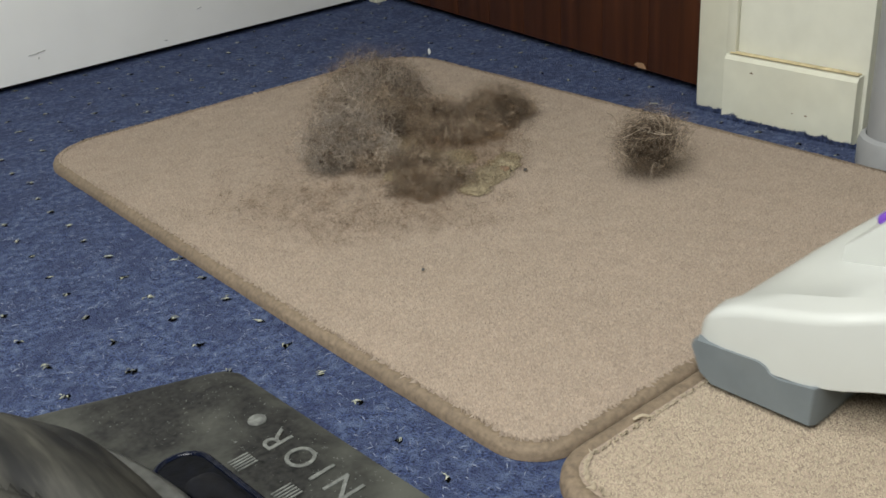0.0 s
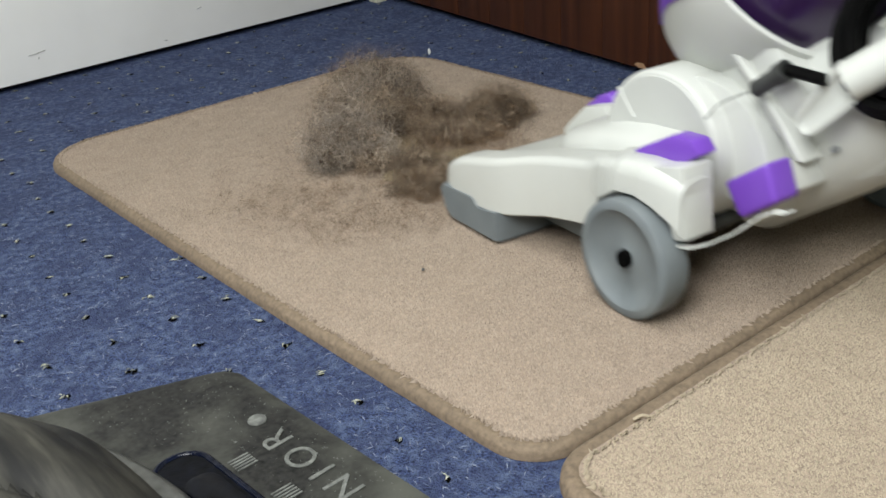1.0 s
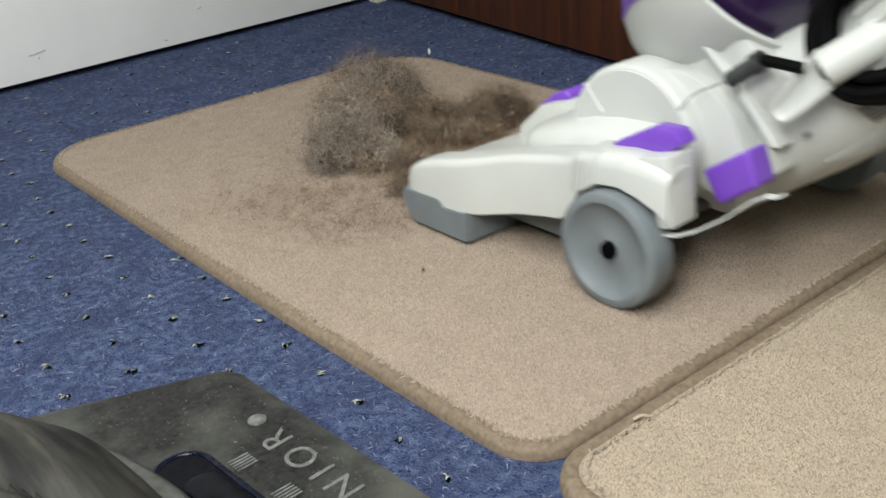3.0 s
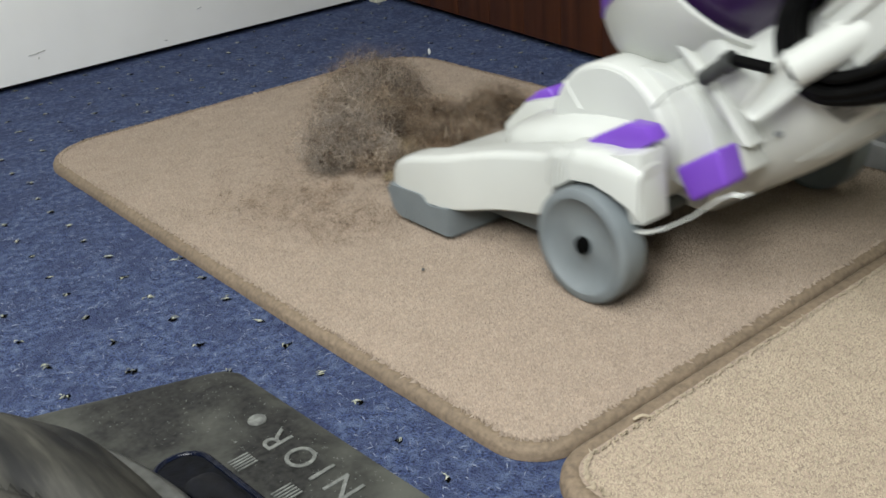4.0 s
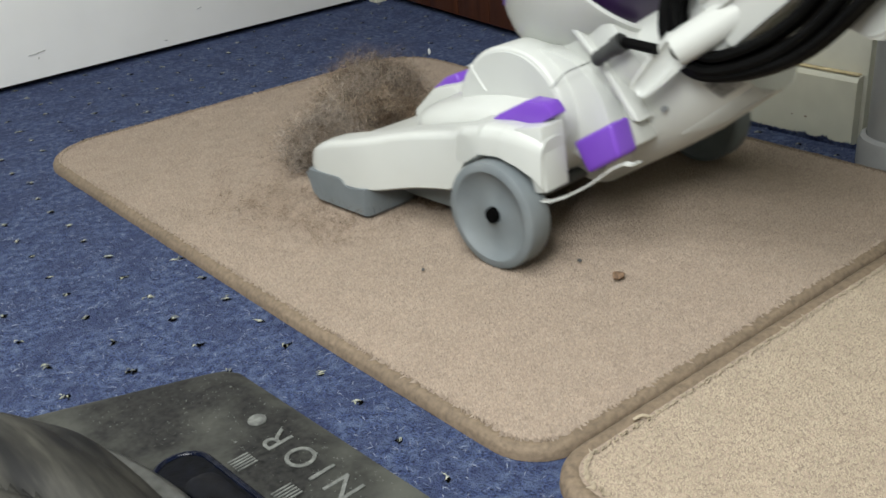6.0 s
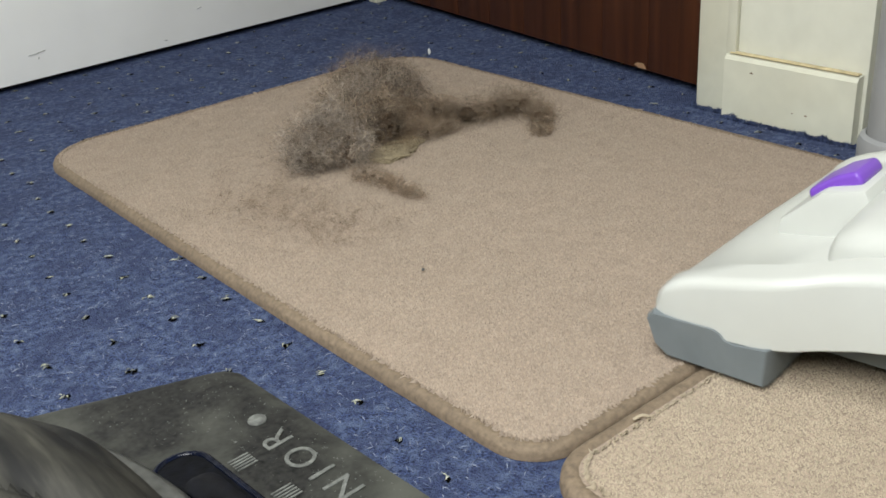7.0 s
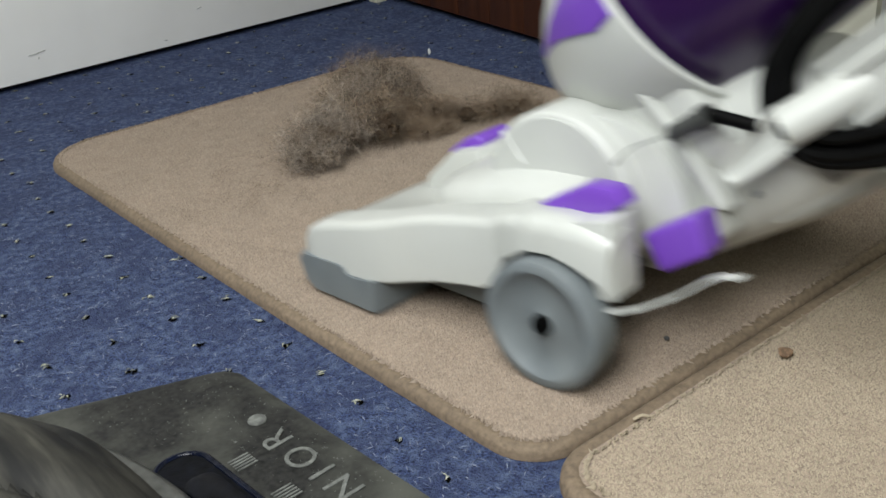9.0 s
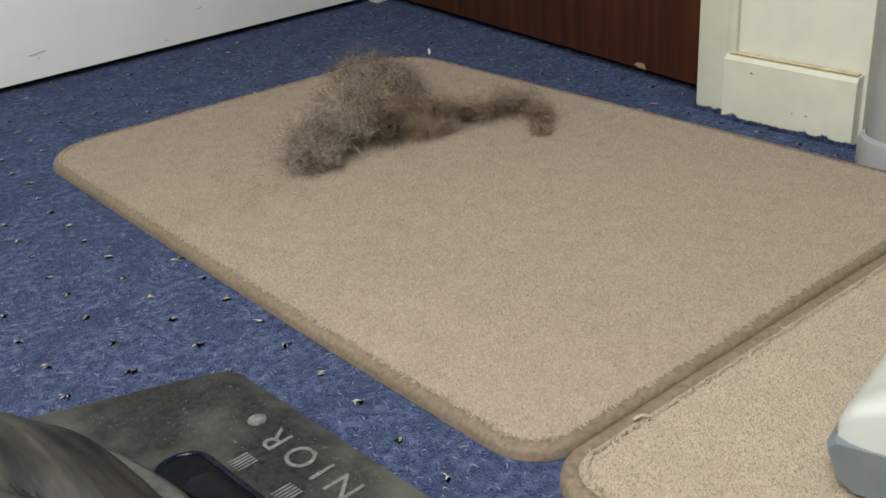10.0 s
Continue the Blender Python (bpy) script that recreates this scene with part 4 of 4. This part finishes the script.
def tuft(x, y, z, radius, flat, seed, label, core=0.8, n=800, length=None, width=0.00028, name="hair_tuft", pushes=(), grey=False, stray=0):
    """One clump of matted hair: a lumpy core wrapped in curling fibres."""
    V, F = strands(n, radius, flat, length or radius * 1.2, width, seed)
    V[:, 2] = np.maximum(V[:, 2], 0.0115 - z)
    ob = raw(name, V.tolist(), F.tolist(), (M_HAIRG if grey else M_HAIR) if core else M_FILM)
    tagged(ob, label, "hair clump", "hair and fluff on the mat")
    ob.location = (x, y, z)
    if core:
        bm = bmesh.new()
        bmesh.ops.create_icosphere(bm, subdivisions=4, radius=radius * core)
        off = Vector((seed * 3.1, seed * 1.7, 0))
        for v in bm.verts:
            q = v.co / 0.025
            k = 1 + 0.40 * noise.noise(q * 1.6 + off) + 0.24 * noise.noise(q * 4.3 + off) + 0.16 * noise.noise(q * 10 + off)
            v.co *= k
            v.co.z = max(v.co.z * flat, 0.0112 - z)
        part("matted_core", bm, M_HAIRCORE, ob)
        V, F = strands(int(n * (0.16 if grey else 0.08)), radius * 1.02, flat, radius * 0.9, 0.00062, seed + 5000, 1.3, 0.8)
        V[:, 2] = np.maximum(V[:, 2], 0.0115 - z)
        tagged(raw("curl", V.tolist(), F.tolist(), M_CURL, ob), kind="stuff")
    if stray:
        V, F = strands(stray, radius * 1.5, flat, radius * 1.3, 0.00040, seed + 9000, 0.7, 0.5)
        V[:, 2] = np.maximum(V[:, 2], 0.0115 - z)
        tagged(raw("stray_hair", V.tolist(), F.tolist(), M_FILM, ob), kind="stuff")
    EATEN.append((ob, Vector((x, y, z)), radius, pushes))
    return ob


GREY = "fluffy grey-brown clump of matted hair on the mat"
g = np.random.default_rng(21)
lumps = [  # centre, spread, height, count, tuft size, kind
    (0.702, 1.004, 0.054, 0.056, 0.064, 20, 0.025, "back"), (0.596, 0.890, 0.044, 0.040, 0.054, 16, 0.023, "front"), (0.645, 0.945, 0.040, 0.040, 0.062, 9, 0.026, "back"),
    (0.788, 0.866, 0.044, 0.038, 0.034, 9, 0.022, "thin"), (0.738, 0.925, 0.030, 0.030, 0.026, 5, 0.019, "thin"), (0.715, 0.850, 0.050, 0.034, 0.010, 8, 0.016, "low"),
    (0.598, 0.768, 0.040, 0.032, 0.016, 9, 0.017, "low"), (0.612, 0.826, 0.036, 0.030, 0.018, 6, 0.018, "low"), (0.685, 0.895, 0.040, 0.034, 0.018, 7, 0.018, "low")]
strip = [(0.758, 0.887), (0.775, 0.884), (0.795, 0.880), (0.815, 0.872), (0.830, 0.862), (0.832, 0.842), (0.815, 0.822), (0.797, 0.803), (0.784, 0.790)]
seed = 100
for cx, cy, sx, sy, top, cnt, rr, sort in lumps:
    for k in range(cnt):
        a, u = 2.399963 * k + cx * 40, math.sqrt((k + 0.5) / cnt)
        x, y = cx + sx * u * math.cos(a), cy + sy * u * math.sin(a)
        r = rr * g.uniform(0.65, 1.30)
        if sort == "thin" and k > 5:
            r *= 0.7
        if math.hypot(x - 0.640, y - 0.872) < 0.036:
            continue
        z = 0.011 + r * 0.45 + (top - r) * max(0.0, 1 - u * u) * g.uniform(0.7, 1.05)
        pushes = ()
        if sort == "front":
            pushes = ((5.35, 5.8, (x - 0.014, max(y + 0.018, 0.882), z)),)
        elif sort == "thin" and cx > 0.76:
            ex, ey = strip[k % len(strip)]
            pushes = ((5.2, 5.8, (ex, max(ey, 0.868 - (k > 5) * 0.03), 0.011 + r * 0.35)), (5.85, 6.4, (ex, ey, 0.011 + r * 0.35)))
        n = {"back": 1500, "front": 1600, "thin": 900, "low": 700}[sort]
        tuft(x, y, z, r, {"back": 0.85, "front": 0.85, "thin": 0.75, "low": 0.5}[sort], seed, GREY, n=n, core={"back": 0.54, "front": 0.48, "thin": 0.36, "low": 0.28}[sort],
             pushes=pushes, grey=sort == "front" or (sort == "back" and k % 3 == 0), stray={"back": 260, "front": 220, "thin": 260, "low": 120}[sort])
        seed += 1
# a trailing wisp that the cleaner drags along
for k in range(7):
    w = k / 6
    x, y, r = 0.590 - 0.020 * w, 0.785 - 0.05 * w, 0.017 - 0.008 * w
    z = 0.0115 + r * 0.3
    tuft(x, y, z, r, 0.38, 260 + k, "trailing wisp of grey-brown hair on the mat", core=0.16, n=190, name="hair_wisp", stray=200,
         pushes=((3.3, 3.75, (0.577 - 0.011 * w, 0.789 - 0.098 * w, z)), (5.75, 6.4, (0.567 + 0.002 * w, 0.836 - 0.085 * w, z))))
ball = tuft(0.768, 0.619, 0.0445, 0.0355, 0.92, 77, "round dark ball of matted hair on the mat", core=0.60, n=4200, length=0.034, name="hair_ball")
for k in range(70):
    x, y = 0.405 + 0.21 * g.random(), 0.66 + 0.24 * g.random()
    if abs((y - 0.80) + (x - 0.47) * 0.55) > 0.085:
        continue
    tuft(x, y, 0.0142, g.uniform(0.036, 0.056), 0.05, 300 + k, "thin film of loose hair on the mat", core=0, n=130, length=0.018, width=0.00048, name="loose_hair")
tuft(0.436, 0.905, 0.015, 0.010, 0.15, 390, "small grey wisp of hair on the mat", core=0, n=120, length=0.01, name="loose_hair", pushes=((8.3, 8.5, (0.455, 0.835, 0.015)),))


for k in range(34):
    a, u = 2.399963 * k, math.sqrt((k + 0.5) / 34)
    tuft(0.640 + 0.20 * u * math.cos(a), 0.885 + 0.17 * u * math.sin(a), 0.0136, 0.045, 0.05, 700 + k, "thin film of loose hair on the mat", core=0, n=130, length=0.016, width=0.00042, name="loose_hair")
for k, (x, y) in enumerate(((0.665, 0.770), (0.690, 0.752), (0.672, 0.805), (0.655, 0.838), (0.720, 0.790), (0.640, 0.882), (0.700, 0.835), (0.735, 0.815))):
    tuft(x, y, 0.0200, 0.034, 0.18, 420 + k, "thin film of loose hair on the mat", core=0, n=420, length=0.020, width=0.00045, name="loose_hair")


def meal(x, y, r, seed):
    """A low heap of pale meal-like dust."""
    q = np.random.default_rng(seed)
    bm = bmesh.new()
    bmesh.ops.create_icosphere(bm, subdivisions=4, radius=r)
    for v in bm.verts:
        p = v.co / r
        v.co *= 1 + 0.3 * noise.noise(p * 1.8 + Vector((seed, 0, 0))) + 0.10 * noise.noise(p * 9)
        v.co.z = max(v.co.z * 0.22, -0.002)
    ob = part("dust_heap", bm, M_CRUMB)
    tagged(ob, "low crumbly heap of yellowish dust in the hair", "dust heap", "hair and fluff on the mat")
    ob.location = (x, y, 0.0114)
    V, F = [], []
    for k in range(160):
        a, d, s = q.uniform(0, 6.28), r * math.sqrt(q.random()) * 1.25, q.uniform(0.0005, 0.0014)
        c = np.array([d * math.cos(a), d * math.sin(a), max(0.0, 0.27 * r * (1 - (d / r) ** 2)) + 0.0005])
        i = len(V)
        for e in ((1, 0, 0), (0, 1, 0), (-1, 0, 0), (0, -1, 0), (0, 0, 1.2)):
            V.append(tuple(c + s * np.array(e)))
        F += [(i, i + 1, i + 4), (i + 1, i + 2, i + 4), (i + 2, i + 3, i + 4), (i + 3, i, i + 4)]
    cr = raw("crumbs", V, F, M_CRUMB, ob)
    tagged(cr, kind="stuff")
    EATEN.append((ob, Vector((x, y, 0.0114)), r, ((3.0, 5.0, (x, y, 0.0114)),) if y > 0.78 else ()))


for k, (x, y, r) in enumerate(((0.622, 0.722, 0.015), (0.642, 0.735, 0.018), (0.664, 0.742, 0.019), (0.688, 0.750, 0.016), (0.706, 0.762, 0.012), (0.616, 0.800, 0.019), (0.592, 0.812, 0.014), (0.640, 0.790, 0.020), (0.668, 0.805, 0.021), (0.650, 0.838, 0.018), (0.624, 0.872, 0.023), (0.646, 0.880, 0.021), (0.668, 0.890, 0.017))):
    meal(x, y, r, 500 + k)


def grit(name, x, y, s, seed, label, material=M_BROWNBIT):
    bm = bmesh.new()
    bmesh.ops.create_icosphere(bm, subdivisions=2, radius=s)
    for v in bm.verts:
        v.co *= 1 + 0.35 * noise.noise(v.co / s * 1.5 + Vector((seed, 0, 0)))
        v.co.z *= 0.6
    ob = part(name, bm, material)
    tagged(ob, label, "crumb")
    ob.location = (x, y, 0.0115 + s * 0.5)
    return ob


crumb = grit("brown_crumb", 0.675, 0.735, 0.0052, 2, "small brown crumb on the beige mat")
speck = grit("dark_speck", 0.690, 0.720, 0.0022, 3, "tiny dark speck on the mat", M_INK)
still = grit("dark_speck", 0.4695, 0.6195, 0.0017, 4, "tiny dark speck on the mat", M_INK)
nub = grit("white_fluff_bit", 0.936, 1.176, 0.0032, 6, "tiny white bit standing on the mat edge", M_LABEL)
nub.scale = (0.7, 0.7, 2.6)
EATEN.append((still, still.location.copy(), 0.002, ()))
thread = part("white_thread", tube([(0.4265, 0.3520, 0.0115), (0.431, 0.3490, 0.0140), (0.4350, 0.3465, 0.0125)], 0.0011, 6), M_PILE2)
tagged(thread, "short pale thread on the mat binding", "thread")

# ---- what moves ----
TRACK = [  # seconds, x, y, turn, lean
    (0.00, 0.501, 0.107, 2.3, -8.0), (0.30, 0.497, 0.161, -2.2, -7.8), (0.50, 0.488, 0.237, -10.1, -7.5), (0.70, 0.503, 0.329, -10.7, -7.1), (1.00, 0.526, 0.451, -7.7, -5.4),
    (1.20, 0.529, 0.487, -4.3, -4.0), (1.50, 0.531, 0.429, -1.7, -4.8), (2.00, 0.535, 0.273, 0.0, -6.6), (2.20, 0.535, 0.257, -0.1, -6.8), (2.50, 0.531, 0.291, -0.3, -6.5),
    (2.70, 0.532, 0.357, -0.2, -6.0), (3.00, 0.529, 0.469, 0.1, -5.0), (3.25, 0.523, 0.540, 0.2, -4.0), (3.50, 0.520, 0.572, 0.2, -3.4), (3.80, 0.520, 0.541, -0.0, -3.7),
    (4.00, 0.522, 0.489, -1.0, -4.5), (4.50, 0.531, 0.305, 0.5, -6.7), (4.65, 0.531, 0.298, 1.0, -6.7), (5.00, 0.523, 0.395, 2.1, -5.5), (5.50, 0.512, 0.571, 3.7, -3.2),
    (5.70, 0.514, 0.599, 4.6, -3.0), (5.85, 0.515, 0.601, 4.6, -3.0), (6.10, 0.515, 0.555, 3.9, -3.8), (6.45, 0.514, 0.408, 2.4, -5.5), (6.80, 0.518, 0.247, 2.6, -7.5),
    (7.00, 0.536, 0.154, 8.6, -8.5), (7.20, 0.546, 0.146, 15.2, -8.0), (7.50, 0.506, 0.209, 15.0, -5.5), (8.00, 0.437, 0.434, 15.0, -1.5), (8.30, 0.400, 0.562, 11.3, -1.0),
    (8.50, 0.393, 0.607, 7.9, 0.0), (8.60, 0.394, 0.602, 7.8, -0.1), (8.80, 0.402, 0.526, 7.2, -1.2), (9.00, 0.413, 0.425, 6.8, -2.7), (9.30, 0.445, 0.255, 9.9, -6.5), (9.50, 0.469, 0.139, 12.3, -8.0),
    (9.70, 0.505, 0.020, 12.7, -9.0), (9.80, 0.514, -0.009, 12.7, -9.2), (10.00, 0.507, -0.010, 12.7, -9.0)]


def vac_pose(t):
    """The cleaner's pose between the rows."""
    T = [r[0] for r in TRACK]
    i = min(max(int(np.searchsorted(T, t)) - 1, 0), len(T) - 2)
    u = (t - T[i]) / (T[i + 1] - T[i])
    a, b = TRACK[i], TRACK[i + 1]
    e = u * u * (3 - 2 * u) * 0.35 + u * 0.65
    v = [a[k] + (b[k] - a[k]) * e for k in (1, 2, 3)]
    return pose(v[0], v[1], VZ, 0, 0, v[2])


def motions():
    walk(vac, [(r[0], pose(r[1], r[2], VZ, 0, 0, r[3])) for r in TRACK])
    walk(upper, [(r[0], Matrix.Translation(PIV) @ Matrix.Rotation(math.pi / 2 - EL + radians(r[4]), 4, "X")) for r in TRACK])
    steps = [k / 10 for k in range(101)]
    along, last = [0.0], vac_pose(0.0)
    for t in steps[1:]:
        m = vac_pose(t)
        d = m.translation - last.translation
        along.append(along[-1] + d.dot(m.to_3x3() @ Vector((0, 1, 0))))
        last = m
    for wheel, place in wheels:
        walk(wheel, [(t, Matrix.Translation(place) @ Matrix.Rotation(-s / 0.0464, 4, "X")) for t, s in zip(steps, along)])
    # what the cleaner reaches goes into its mouth and stays inside the head
    fine = [k / 20 for k in range(201)]
    for n, (ob, p, r, pushes) in enumerate(EATEN):
        stops = [(0.0, p)]
        for t0, t1, q in pushes:
            stops += [(t0, stops[-1][1]), (t1, Vector(q))]

        def place_at(t):
            for (t0, a), (t1, b) in zip(stops, stops[1:]):
                if t <= t1:
                    return a.lerp(b, max(0.0, (t - t0) / (t1 - t0)))
            return stops[-1][1]
        taken = None
        for t in fine:
            if pushes and t < pushes[-1][1]:
                continue
            q = vac_pose(t).inverted() @ place_at(t)
            if 0.0 < q.x < 0.325 and 0.05 < q.y < 0.256 - 0.3 * r:
                taken = t
                break
        if taken is None:
            if pushes:
                walk(ob, [(t, Matrix.Translation(q)) for t, q in stops] + [(10.0, Matrix.Translation(stops[-1][1]))])
            continue
        slot = Vector((0.10 + 0.12 * ((n * 7) % 10) / 9, 0.085 + 0.05 * ((n * 3) % 7) / 6, 0.066))
        if r > 0.035:
            slot = Vector((0.16, 0.075, 0.078))
        rows = [(t, Matrix.Translation(q)) for t, q in stops if t < taken - 0.06]
        if taken > 0.1:
            rows.append((taken - 0.05, Matrix.Translation(place_at(taken - 0.05))))
        later = [t for t in [k / 10 for k in range(101)] if t > taken + 0.12]
        for t in [taken + 0.1] + later:
            m = vac_pose(t)
            rows.append((t, Matrix.Translation(m @ slot) @ m.to_3x3().to_4x4()))
        if rows[-1][0] < 10.0:
            rows.append((10.0, rows[-1][1]))
        walk(ob, rows)
    # crumbs that are dropped, pushed back and picked up again
    def held(t, x):
        return Matrix.Translation(vac_pose(t) @ Vector((x, 0.09, 0.05)))
    for ob, x, drop, push in ((crumb, 0.10, (0.570, 0.489), (0.559, 0.327)), (speck, 0.12, (0.571, 0.533), (0.520, 0.40))):
        z = ob.location.z
        rest = Matrix.Translation(ob.location.copy())
        on_mat, pushed = Matrix.Translation((*drop, z)), Matrix.Translation((*push, z))
        rows = [(0.0, rest), (1.0, rest)] + [(t / 10, held(t / 10, x)) for t in range(12, 48)]
        rows += [(4.9, on_mat), (6.1, on_mat), (6.7, pushed), (9.25, pushed), (9.4, held(9.4, x)), (9.6, held(9.6, x)), (9.8, held(9.8, x)), (10.0, held(10.0, x))]
        walk(ob, rows)


motions()
